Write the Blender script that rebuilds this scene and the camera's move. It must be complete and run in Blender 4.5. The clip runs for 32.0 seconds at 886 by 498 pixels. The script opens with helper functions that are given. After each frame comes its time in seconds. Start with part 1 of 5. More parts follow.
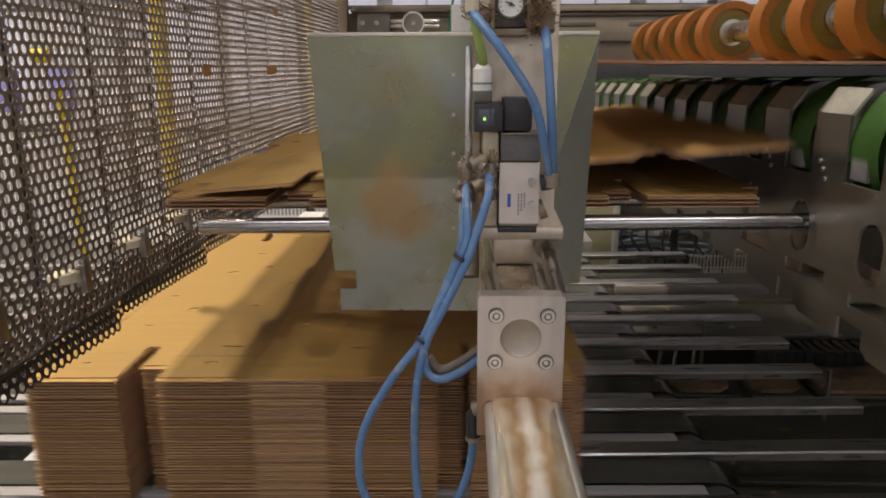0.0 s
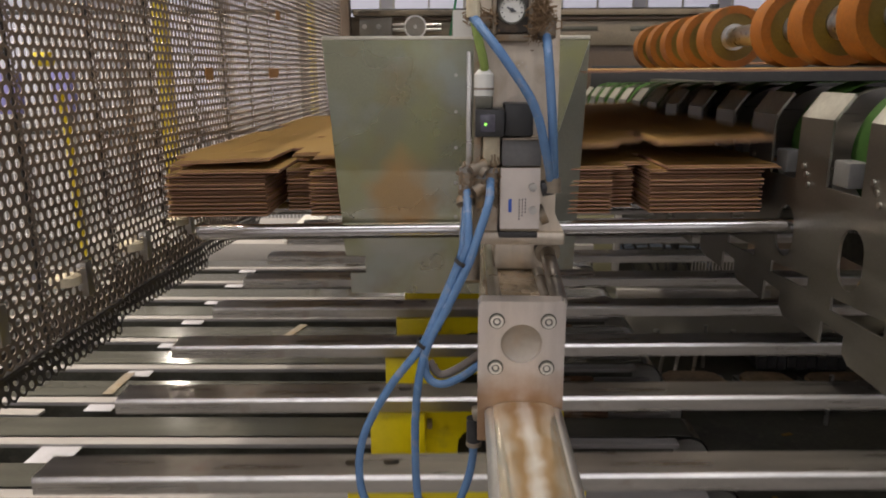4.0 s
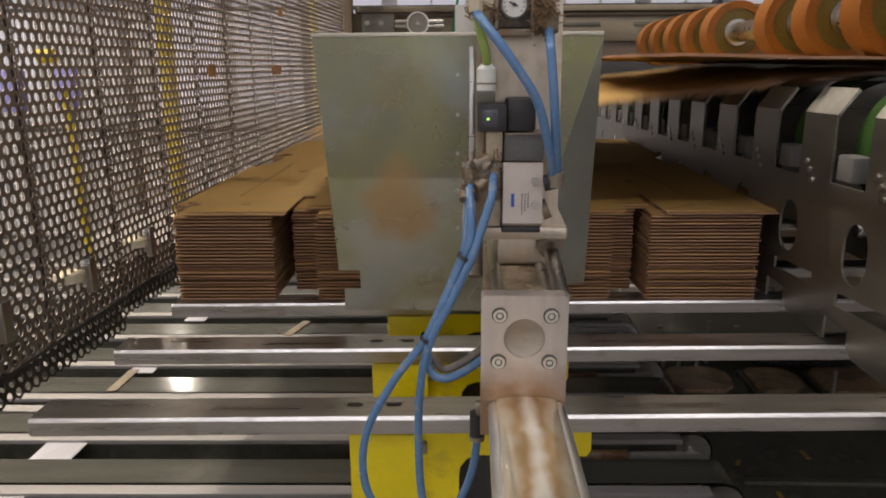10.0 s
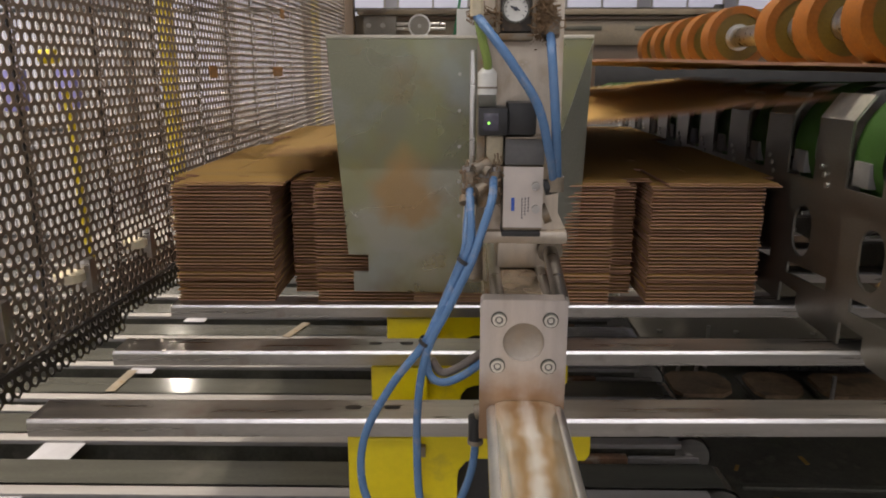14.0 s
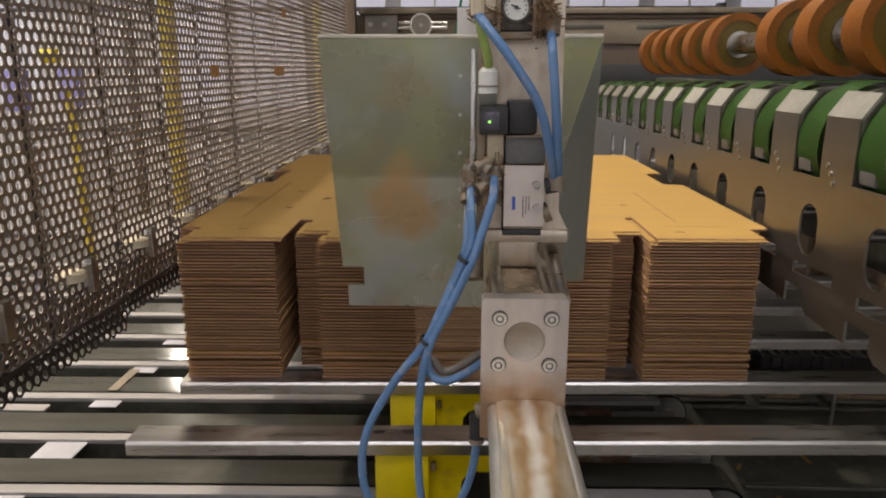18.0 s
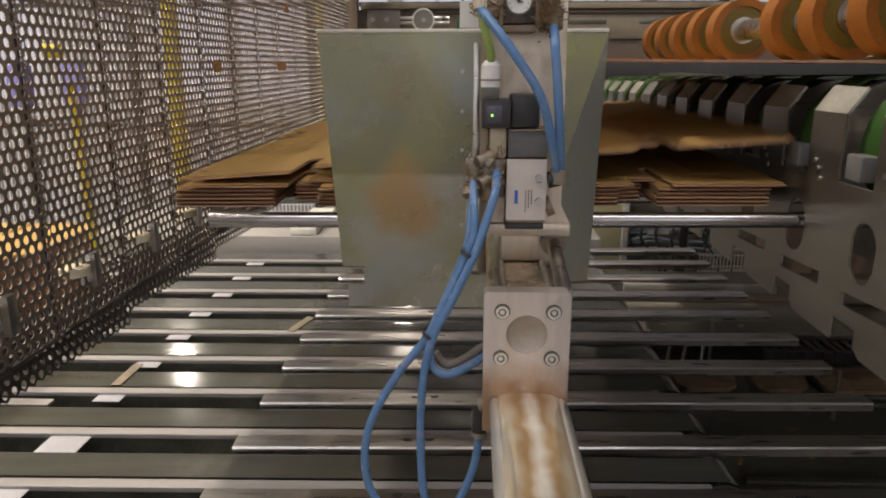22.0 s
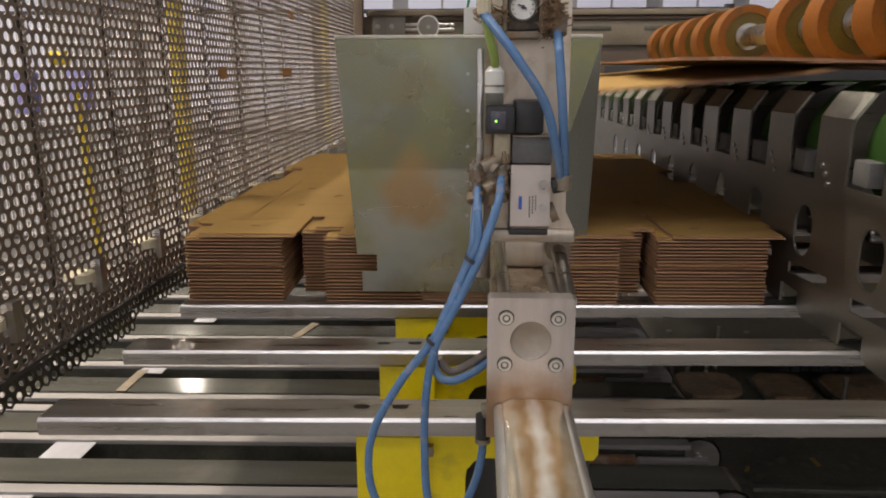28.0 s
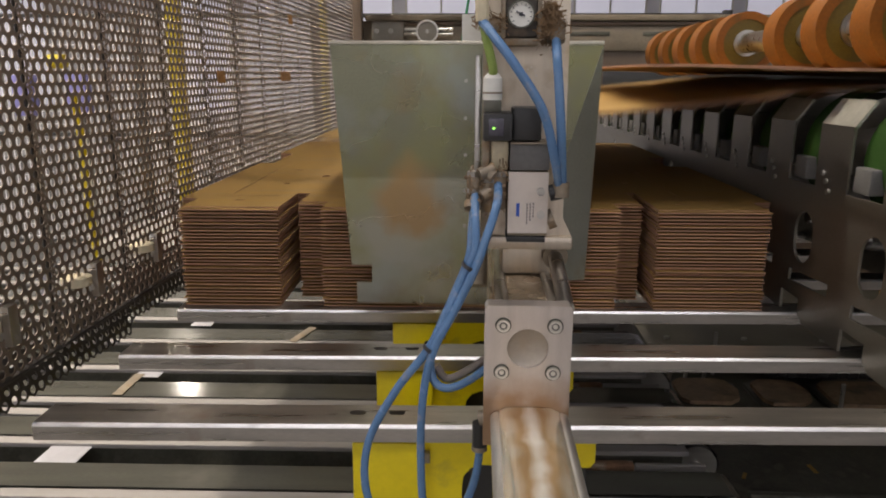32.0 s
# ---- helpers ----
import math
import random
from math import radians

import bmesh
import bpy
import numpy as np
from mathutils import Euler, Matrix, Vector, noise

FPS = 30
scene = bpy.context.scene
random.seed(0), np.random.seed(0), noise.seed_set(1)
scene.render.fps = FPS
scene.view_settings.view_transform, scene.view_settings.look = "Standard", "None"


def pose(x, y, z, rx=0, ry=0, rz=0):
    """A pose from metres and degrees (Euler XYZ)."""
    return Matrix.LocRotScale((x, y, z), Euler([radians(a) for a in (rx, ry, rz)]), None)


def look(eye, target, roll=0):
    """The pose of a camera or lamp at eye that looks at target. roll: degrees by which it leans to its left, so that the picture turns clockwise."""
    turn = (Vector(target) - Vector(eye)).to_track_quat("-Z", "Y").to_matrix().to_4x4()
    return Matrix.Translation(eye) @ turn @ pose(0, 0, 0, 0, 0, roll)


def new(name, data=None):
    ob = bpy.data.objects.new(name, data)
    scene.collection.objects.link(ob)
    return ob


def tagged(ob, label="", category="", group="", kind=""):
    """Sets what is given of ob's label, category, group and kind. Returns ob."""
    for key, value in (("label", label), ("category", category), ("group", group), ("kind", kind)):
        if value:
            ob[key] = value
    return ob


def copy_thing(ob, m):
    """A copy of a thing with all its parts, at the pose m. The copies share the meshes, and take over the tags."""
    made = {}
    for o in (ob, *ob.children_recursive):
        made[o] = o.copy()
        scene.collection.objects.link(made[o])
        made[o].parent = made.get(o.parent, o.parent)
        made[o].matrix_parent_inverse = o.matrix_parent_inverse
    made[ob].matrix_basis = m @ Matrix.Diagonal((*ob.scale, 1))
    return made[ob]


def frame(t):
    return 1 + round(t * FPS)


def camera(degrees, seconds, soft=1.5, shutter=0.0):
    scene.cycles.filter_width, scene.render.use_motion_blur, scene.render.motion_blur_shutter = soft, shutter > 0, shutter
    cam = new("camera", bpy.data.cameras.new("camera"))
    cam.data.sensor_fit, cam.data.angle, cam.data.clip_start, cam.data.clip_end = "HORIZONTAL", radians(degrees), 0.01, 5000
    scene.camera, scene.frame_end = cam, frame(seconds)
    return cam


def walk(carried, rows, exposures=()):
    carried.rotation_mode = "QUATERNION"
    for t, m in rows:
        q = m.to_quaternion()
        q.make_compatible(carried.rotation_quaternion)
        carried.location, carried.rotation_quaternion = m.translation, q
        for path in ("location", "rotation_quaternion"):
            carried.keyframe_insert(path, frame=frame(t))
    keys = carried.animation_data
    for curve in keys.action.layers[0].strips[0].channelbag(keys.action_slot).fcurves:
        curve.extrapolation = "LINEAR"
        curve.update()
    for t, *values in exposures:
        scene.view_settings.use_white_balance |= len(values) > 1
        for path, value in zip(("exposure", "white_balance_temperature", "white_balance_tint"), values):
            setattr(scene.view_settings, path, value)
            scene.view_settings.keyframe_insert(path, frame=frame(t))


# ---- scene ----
cam = camera(62.98, 32.0, soft=1.9, shutter=0.5)
walk(cam, [
    (0, pose(-0.0010, 0.0007, 0.8490, 75.740, 0.268, 1.655)),
    (0.5, pose(-0.0008, 0.0013, 0.8494, 75.749, 0.179, 1.688)),
    (1, pose(-0.0005, 0.0012, 0.8499, 75.777, 0.185, 1.728)),
    (1.5, pose(0.0001, 0.0013, 0.8501, 75.829, 0.310, 1.761)),
    (2, pose(-0.0006, 0.0011, 0.8502, 75.869, 0.194, 1.771)),
    (2.5, pose(0.0001, 0.0019, 0.8501, 75.937, 0.125, 1.822)),
    (3, pose(0.0001, 0.0017, 0.8506, 75.986, 0.123, 1.826)),
    (5.5, pose(-0.0014, -0.0004, 0.8506, 75.984, 0.175, 1.787)),
    (6, pose(-0.0010, 0.0004, 0.8503, 75.966, 0.143, 1.829)),
    (6.5, pose(-0.0005, 0.0014, 0.8499, 75.968, 0.169, 1.886)),
    (7, pose(-0.0006, 0.0013, 0.8498, 75.988, 0.240, 1.913)),
    (7.5, pose(-0.0012, 0.0006, 0.8500, 75.982, 0.192, 1.924)),
    (8, pose(-0.0007, 0.0014, 0.8493, 75.946, 0.157, 1.986)),
    (8.5, pose(-0.0005, 0.0002, 0.8495, 75.871, 0.254, 2.002)),
    (9, pose(-0.0012, -0.0001, 0.8496, 75.802, 0.320, 1.971)),
    (9.5, pose(-0.0010, 0.0006, 0.8488, 75.771, 0.283, 1.997)),
    (10, pose(-0.0003, -0.0005, 0.8492, 75.739, 0.319, 2.011)),
    (10.5, pose(-0.0001, 0.0008, 0.8497, 75.831, 0.097, 2.042)),
    (11, pose(-0.0001, 0.0005, 0.8499, 75.878, 0.094, 2.022)),
    (11.5, pose(-0.0002, 0.0001, 0.8497, 75.927, -0.009, 2.034)),
    (12, pose(0.0001, 0.0010, 0.8502, 75.924, -0.025, 2.085)),
    (12.5, pose(0.0005, 0.0013, 0.8501, 75.973, -0.040, 2.091)),
    (13, pose(-0.0000, 0.0001, 0.8500, 75.927, -0.010, 2.082)),
    (13.5, pose(-0.0006, -0.0003, 0.8500, 75.925, -0.051, 2.090)),
    (14, pose(-0.0001, -0.0005, 0.8501, 75.932, -0.093, 2.118)),
    (14.5, pose(0.0004, -0.0001, 0.8507, 75.906, 0.036, 2.109)),
    (16.5, pose(-0.0003, 0.0007, 0.8501, 76.139, 0.059, 2.135)),
    (17, pose(0.0008, -0.0005, 0.8497, 76.037, 0.039, 2.197)),
    (17.5, pose(0.0003, -0.0004, 0.8497, 75.916, 0.113, 2.189)),
    (18, pose(0.0008, -0.0002, 0.8499, 75.859, 0.002, 2.255)),
    (18.5, pose(0.0008, -0.0005, 0.8496, 75.801, 0.004, 2.281)),
    (19, pose(0.0010, -0.0012, 0.8489, 75.686, 0.091, 2.308)),
    (19.5, pose(0.0006, -0.0013, 0.8491, 75.609, 0.095, 2.339)),
    (20, pose(0.0005, -0.0013, 0.8493, 75.552, 0.028, 2.368)),
    (20.5, pose(0.0007, -0.0009, 0.8483, 75.576, 0.005, 2.406)),
    (21, pose(0.0015, -0.0012, 0.8479, 75.573, 0.079, 2.457)),
    (21.5, pose(0.0014, -0.0016, 0.8473, 75.572, 0.111, 2.446)),
    (22, pose(0.0006, -0.0015, 0.8485, 75.521, 0.032, 2.430)),
    (22.5, pose(0.0005, -0.0013, 0.8496, 75.620, -0.122, 2.473)),
    (23, pose(0.0008, -0.0000, 0.8508, 75.746, -0.259, 2.545)),
    (23.5, pose(0.0014, 0.0008, 0.8510, 75.899, -0.353, 2.592)),
    (24, pose(0.0011, 0.0008, 0.8510, 75.981, -0.339, 2.610)),
    (24.5, pose(0.0014, 0.0008, 0.8509, 76.037, -0.364, 2.678)),
    (25, pose(0.0017, 0.0007, 0.8504, 76.041, -0.308, 2.736)),
    (25.5, pose(0.0016, 0.0007, 0.8502, 76.045, -0.342, 2.757)),
    (27.5, pose(0.0015, -0.0012, 0.8485, 76.055, 0.011, 2.825)),
    (28, pose(0.0015, -0.0007, 0.8480, 76.017, 0.113, 2.822)),
    (28.5, pose(0.0017, -0.0007, 0.8469, 76.038, 0.097, 2.816)),
    (29, pose(0.0014, -0.0002, 0.8473, 75.980, 0.050, 2.807)),
    (29.5, pose(0.0015, -0.0010, 0.8471, 75.897, 0.093, 2.810)),
    (30, pose(0.0020, -0.0013, 0.8473, 75.886, 0.097, 2.820)),
    (30.5, pose(0.0020, -0.0007, 0.8481, 75.980, -0.051, 2.805)),
    (31, pose(0.0023, 0.0014, 0.8494, 76.096, -0.103, 2.808)),
    (31.5, pose(0.0023, 0.0011, 0.8492, 76.290, -0.161, 2.750)),
    (32, pose(0.0021, 0.0013, 0.8499, 76.335, -0.170, 2.735)),
], exposures=[(0, 0.0), (32, 0.0)])

# ---- light: a factory hall with high lamps, the machine itself mostly in shade ----
world = bpy.data.worlds.new("hall_air")
scene.world = world
world.use_nodes = True
world.node_tree.nodes["Background"].inputs[0].default_value = (0.75, 0.8, 1.0, 1)
world.node_tree.nodes["Background"].inputs[1].default_value = 0.02


def area_lamp(name, at, target, sx, sy, watts, color=(1, 0.89, 0.74)):
    data = bpy.data.lights.new(name, "AREA")
    data.shape, data.size, data.size_y, data.energy, data.color = "RECTANGLE", sx, sy, watts, color
    ob = new(name, data)
    ob.matrix_world = look(at, target)
    return ob


# x, y, z, watts, width and length of the diffuser
LAMPS = [(-1.5, 1.9, 4.6, 175, 0.25, 0.25), (0.0, 3.5, 4.4, 62, 0.10, 3.0), (-5.0, 2.5, 4.6, 390, 0.4, 0.4), (-5.2, 12.0, 4.6, 80, 0.13, 0.13), (-1.4, 14.2, 4.6, 65, 0.14, 0.14)]
for lx, ly, lz, w, sx, sy in LAMPS:
    area_lamp("high_bay_light", (lx, ly, lz - 0.12), (lx, ly, 0), sx, sy, w)
# unseen fill light added in the roof, for the machine's front and the tine chamfers
FRONT_FILL = (-0.9, -1.35, 8.4, 1.4)
area_lamp("front_fill_light", (FRONT_FILL[0], FRONT_FILL[1], 5.15), (FRONT_FILL[0], FRONT_FILL[1], 0), FRONT_FILL[2], FRONT_FILL[3], 122, (0.98, 0.95, 0.98))


# ---- materials ----
def mat(name, base, rough=0.5, metal=0.0, vary=0.2, scale=6.0, bump=0.1, fine=150.0, stretch=(1, 1, 1),
        stain=None, stain_at=0.62, stain_scale=5.0, soft=0.12, coat=0.0, by_object=0.0, emit=0.0):
    m = bpy.data.materials.new(name)
    m.use_nodes = True
    nt = m.node_tree
    n, link = nt.nodes, nt.links.new
    p = n["Principled BSDF"]
    co = n.new("ShaderNodeTexCoord")
    mp = n.new("ShaderNodeMapping")
    mp.inputs["Scale"].default_value = stretch
    if by_object:
        seed = n.new("ShaderNodeObjectInfo")
        shift = n.new("ShaderNodeMath")
        shift.operation = "MULTIPLY"
        shift.inputs[1].default_value = 37.0
        link(seed.outputs["Random"], shift.inputs[0])
        moved = n.new("ShaderNodeVectorMath")
        link(co.outputs["Object"], moved.inputs[0])
        link(shift.outputs[0], moved.inputs[1])
        link(moved.outputs[0], mp.inputs["Vector"])
    else:
        link(co.outputs["Object"], mp.inputs["Vector"])
    big, small = n.new("ShaderNodeTexNoise"), n.new("ShaderNodeTexNoise")
    big.inputs["Scale"].default_value, big.inputs["Detail"].default_value = scale, 6
    small.inputs["Scale"].default_value, small.inputs["Detail"].default_value = fine, 3
    link(mp.outputs[0], big.inputs["Vector"])
    link(mp.outputs[0], small.inputs["Vector"])
    ramp = n.new("ShaderNodeMapRange")
    ramp.inputs["From Min"].default_value, ramp.inputs["From Max"].default_value = 0.22, 0.78
    ramp.inputs["To Min"].default_value, ramp.inputs["To Max"].default_value = 1 - vary, 1 + vary
    link(big.outputs["Fac"], ramp.inputs["Value"])
    grain = n.new("ShaderNodeMapRange")
    grain.inputs["From Min"].default_value, grain.inputs["From Max"].default_value = 0.22, 0.78
    grain.inputs["To Min"].default_value, grain.inputs["To Max"].default_value = 1 - vary * 0.5, 1 + vary * 0.5
    link(small.outputs["Fac"], grain.inputs["Value"])
    mul = n.new("ShaderNodeMath")
    mul.operation = "MULTIPLY"
    link(ramp.outputs[0], mul.inputs[0])
    link(grain.outputs[0], mul.inputs[1])
    last = mul.outputs[0]
    if by_object:
        info = n.new("ShaderNodeObjectInfo")
        r = n.new("ShaderNodeMapRange")
        r.inputs["To Min"].default_value, r.inputs["To Max"].default_value = 1 - by_object, 1 + by_object
        link(info.outputs["Random"], r.inputs["Value"])
        m2 = n.new("ShaderNodeMath")
        m2.operation = "MULTIPLY"
        link(last, m2.inputs[0])
        link(r.outputs[0], m2.inputs[1])
        last = m2.outputs[0]
    mix = n.new("ShaderNodeVectorMath")
    mix.operation = "SCALE"
    mix.inputs[0].default_value = base
    link(last, mix.inputs["Scale"])
    color = mix.outputs[0]
    if stain:
        sn = n.new("ShaderNodeTexNoise")
        sn.inputs["Scale"].default_value, sn.inputs["Detail"].default_value = stain_scale, 8
        link(co.outputs["Object"], sn.inputs["Vector"])
        sr = n.new("ShaderNodeMapRange")
        sr.inputs["From Min"].default_value, sr.inputs["From Max"].default_value = stain_at, stain_at + soft
        link(sn.outputs["Fac"], sr.inputs["Value"])
        sm = n.new("ShaderNodeMix")
        sm.data_type = "RGBA"
        link(sr.outputs[0], sm.inputs["Factor"])
        link(color, sm.inputs["A"])
        sm.inputs["B"].default_value = (*stain, 1)
        color = sm.outputs["Result"]
        mm = n.new("ShaderNodeMapRange")
        mm.inputs["To Min"].default_value, mm.inputs["To Max"].default_value = metal, metal * 0.3
        link(sr.outputs[0], mm.inputs["Value"])
        link(mm.outputs[0], p.inputs["Metallic"])
    else:
        p.inputs["Metallic"].default_value = metal
    link(color, p.inputs["Base Color"])
    rr = n.new("ShaderNodeMapRange")
    rr.inputs["From Min"].default_value, rr.inputs["From Max"].default_value = 0.22, 0.78
    rr.inputs["To Min"].default_value, rr.inputs["To Max"].default_value = max(0.02, rough * 0.8), min(1, rough * 1.25)
    link(big.outputs["Fac"], rr.inputs["Value"])
    link(rr.outputs[0], p.inputs["Roughness"])
    p.inputs["Coat Weight"].default_value = coat
    if bump:
        b = n.new("ShaderNodeBump")
        b.inputs["Strength"].default_value, b.inputs["Distance"].default_value = bump, 0.002
        link(small.outputs["Fac"], b.inputs["Height"])
        link(b.outputs[0], p.inputs["Normal"])
    if emit:
        p.inputs["Emission Color"].default_value = (*base, 1)
        p.inputs["Emission Strength"].default_value = emit
    return m


KRAFT = mat("kraft_board", (0.38, 0.226, 0.058), 0.75, 0, 0.16, 3.5, 0.25, 60, (1, 12, 1), by_object=0.12)
KRAFT_EDGE = mat("kraft_core", (0.365, 0.20, 0.132), 0.85, 0, 0.3, 14, 0.6, 160, (2, 2, 1), by_object=0.18)
KRAFT_PALE = mat("pale_kraft_core", (0.50, 0.34, 0.18), 0.85, 0, 0.25, 14, 0.6, 160, (2, 2, 1), by_object=0.15)
GALV = mat("galvanised_sheet", (0.40, 0.41, 0.36), 0.30, 0.9, 0.15, 4, 0.03, 300, stain=(0.33, 0.27, 0.15), stain_at=0.60, stain_scale=5)
STEEL = mat("brushed_steel", (0.50, 0.48, 0.45), 0.30, 1.0, 0.15, 3, 0.015, 90, (1, 25, 25))
# comb flaps: paler than the plate, overhead light is put into the colour
FLAPM = mat("lit_stainless_flap", (0.52, 0.50, 0.44), 0.40, 0.72, 0.2, 12, 0.02, 120, stain=(0.46, 0.43, 0.36), stain_at=0.6, stain_scale=14)
WALLSTEEL = mat("stainless_sheet", (0.25, 0.235, 0.205), 0.38, 0.95, 0.15, 5, 0.006, 90, (1, 1, 6))
TINE_EDGE = mat("rubbed_tine_edge", (0.80, 0.78, 0.76), 0.40, 0.80, 0.3, 9, 0.03, 160, (0.6, 8, 8), stain=(0.40, 0.36, 0.32), stain_at=0.62, stain_scale=9)
TINE = mat("ground_steel_bar", (0.46, 0.43, 0.395), 0.29, 0.95, 0.25, 7, 0.015, 160, (0.6, 8, 8), stain=(0.24, 0.17, 0.12), stain_at=0.60, stain_scale=7)
ROD = mat("chromed_rod", (0.48, 0.46, 0.45), 0.17, 1.0, 0.08, 3, 0.02, 200, (1, 20, 20))
ALU = mat("milled_aluminium", (0.62, 0.54, 0.44), 0.36, 0.9, 0.14, 9, 0.05, 260, (14, 1, 1), stain=(0.42, 0.32, 0.20), stain_at=0.57, stain_scale=22)
ALU_MATT = mat("turned_aluminium", (0.42, 0.37, 0.31), 0.6, 0.6, 0.15, 30, 0.05, 260, stain=(0.40, 0.31, 0.22), stain_at=0.5, stain_scale=40, soft=0.3)
ALU_BRIGHT = mat("bright_zinc", (0.72, 0.70, 0.66), 0.3, 0.9, 0.1, 30, 0.02, 260)
ALU_DIRTY = mat("oily_aluminium", (0.62, 0.52, 0.38), 0.24, 0.9, 0.2, 12, 0.05, 200, (5, 0.6, 5), stain=(0.36, 0.22, 0.11), stain_at=0.46, stain_scale=30, soft=0.3)
CAST = mat("dusty_cast_metal", (0.29, 0.24, 0.18), 0.55, 0.5, 0.3, 25, 0.3, 260, stain=(0.25, 0.16, 0.08), stain_at=0.55, stain_scale=40)
MESH = mat("dull_perforated_steel", (0.33, 0.275, 0.225), 0.5, 0.7, 0.25, 4, 0.05, 120, stain=(0.24, 0.15, 0.07), stain_at=0.68, stain_scale=3)
MESH_DARK = mat("dark_perforated_steel", (0.13, 0.12, 0.115), 0.35, 0.8, 0.3, 9, 0.1, 120)
BELT = mat("black_belt_rubber", (0.068, 0.066, 0.054), 0.12, 0, 0.3, 5, 0.015, 220, (0.4, 3, 1), stain=(0.11, 0.10, 0.085), stain_at=0.62, stain_scale=4)
STRIP = mat("pale_plastic_rail", (0.31, 0.29, 0.275), 0.4, 0, 0.10, 6, 0.05, 90, (0.5, 4, 1), stain=(0.40, 0.36, 0.31), stain_at=0.66, stain_scale=9)
YELLOW = mat("yellow_enamel", (0.76, 0.60, 0.004), 0.35, 0, 0.10, 8, 0.03, 120, stain=(0.40, 0.30, 0.05), stain_at=0.70, stain_scale=12)
GREEN = mat("green_belt_rubber", (0.055, 0.140, 0.024), 0.6, 0, 0.2, 20, 0.15, 300)
ORANGE = mat("orange_polyurethane", (0.25, 0.080, 0.001), 0.55, 0, 0.3, 10, 0.1, 160, stain=(0.15, 0.070, 0.006), stain_at=0.6, stain_scale=14)
OCHRE = mat("ochre_polyurethane", (0.13, 0.085, 0.006), 0.5, 0, 0.25, 10, 0.1, 160)
TUBE_BLUE = mat("blue_air_hose", (0.105, 0.205, 0.375), 0.25, 0, 0.15, 30, 0.03, 200, stain=(0.20, 0.24, 0.32), stain_at=0.60, stain_scale=60)
TUBE_GREEN = mat("green_cable", (0.30, 0.40, 0.10), 0.4, 0, 0.2, 30, 0.03, 200)
TUBE_DUSTY = mat("dusty_hose", (0.17, 0.145, 0.125), 0.5, 0, 0.3, 40, 0.05, 200)
TUBE_CREAM = mat("cream_hose", (0.60, 0.52, 0.36), 0.5, 0, 0.2, 30, 0.03, 200)
BLACK = mat("black_plastic", (0.025, 0.024, 0.024), 0.42, 0, 0.3, 20, 0.1, 260)
DUSTY_BLACK = mat("dusty_black_plastic", (0.05, 0.042, 0.035), 0.6, 0, 0.4, 40, 0.1, 260, stain=(0.17, 0.12, 0.08), stain_at=0.50, stain_scale=70, soft=0.25)
GREYP = mat("grey_plastic", (0.13, 0.125, 0.12), 0.5, 0, 0.25, 20, 0.1, 260)
SMOKE = mat("smoky_window", (0.075, 0.07, 0.09), 0.12, 0, 0.3, 200, 0.02, 260)
WHITEP = mat("white_plastic", (0.74, 0.72, 0.66), 0.4, 0, 0.08, 20, 0.05, 200, stain=(0.5, 0.42, 0.3), stain_at=0.66, stain_scale=25)
JOINTW = mat("white_joint_plate", (0.44, 0.43, 0.46), 0.4, 0.1, 0.08, 30, 0, 100)
LABELW = mat("silver_label", (0.62, 0.55, 0.49), 0.45, 0.2, 0.08, 30, 0, 100)
INK = mat("dark_print", (0.06, 0.06, 0.07), 0.6, 0, 0.1)
INKBLUE = mat("blue_print", (0.05, 0.12, 0.5), 0.6, 0, 0.1)
PAINT_GREY = mat("grey_machine_paint", (0.25, 0.235, 0.20), 0.5, 0.1, 0.18, 5, 0.05, 120, stain=(0.22, 0.16, 0.1), stain_at=0.68)
PAINT_TAN = mat("tan_machine_paint", (0.21, 0.172, 0.125), 0.5, 0.1, 0.25, 5, 0.05, 120, stain=(0.14, 0.10, 0.07), stain_at=0.62)
PAINT_BROWN = mat("brown_machine_paint", (0.12, 0.085, 0.06), 0.5, 0.2, 0.25, 5, 0.05, 120)
DARKMETAL = mat("oily_dark_steel", (0.105, 0.102, 0.082), 0.42, 0.4, 0.4, 8, 0.2, 120, stain=(0.12, 0.108, 0.088), stain_at=0.58, stain_scale=22, soft=0.08)
FLOORM = mat("worn_concrete", (0.20, 0.195, 0.19), 0.55, 0, 0.25, 1.5, 0.2, 60, stain=(0.16, 0.15, 0.14), stain_at=0.6, stain_scale=1.2)
HALLWALL = mat("hall_panel_paint", (0.74, 0.73, 0.77), 0.6, 0, 0.08, 1, 0.05, 30)
CEILM = mat("hall_ceiling_paint", (0.5, 0.5, 0.5), 0.8, 0, 0.1, 1)
LAMPM = mat("lamp_glow", (1.0, 0.96, 0.9), 0.5, 0, 0, emit=9.0)
RUSTY = mat("rusty_block", (0.30, 0.17, 0.10), 0.75, 0.1, 0.35, 25, 0.3, 160, stain=(0.42, 0.33, 0.25), stain_at=0.58, stain_scale=30)
BLUEP = mat("blue_machine_paint", (0.16, 0.15, 0.36), 0.45, 0, 0.15, 4)


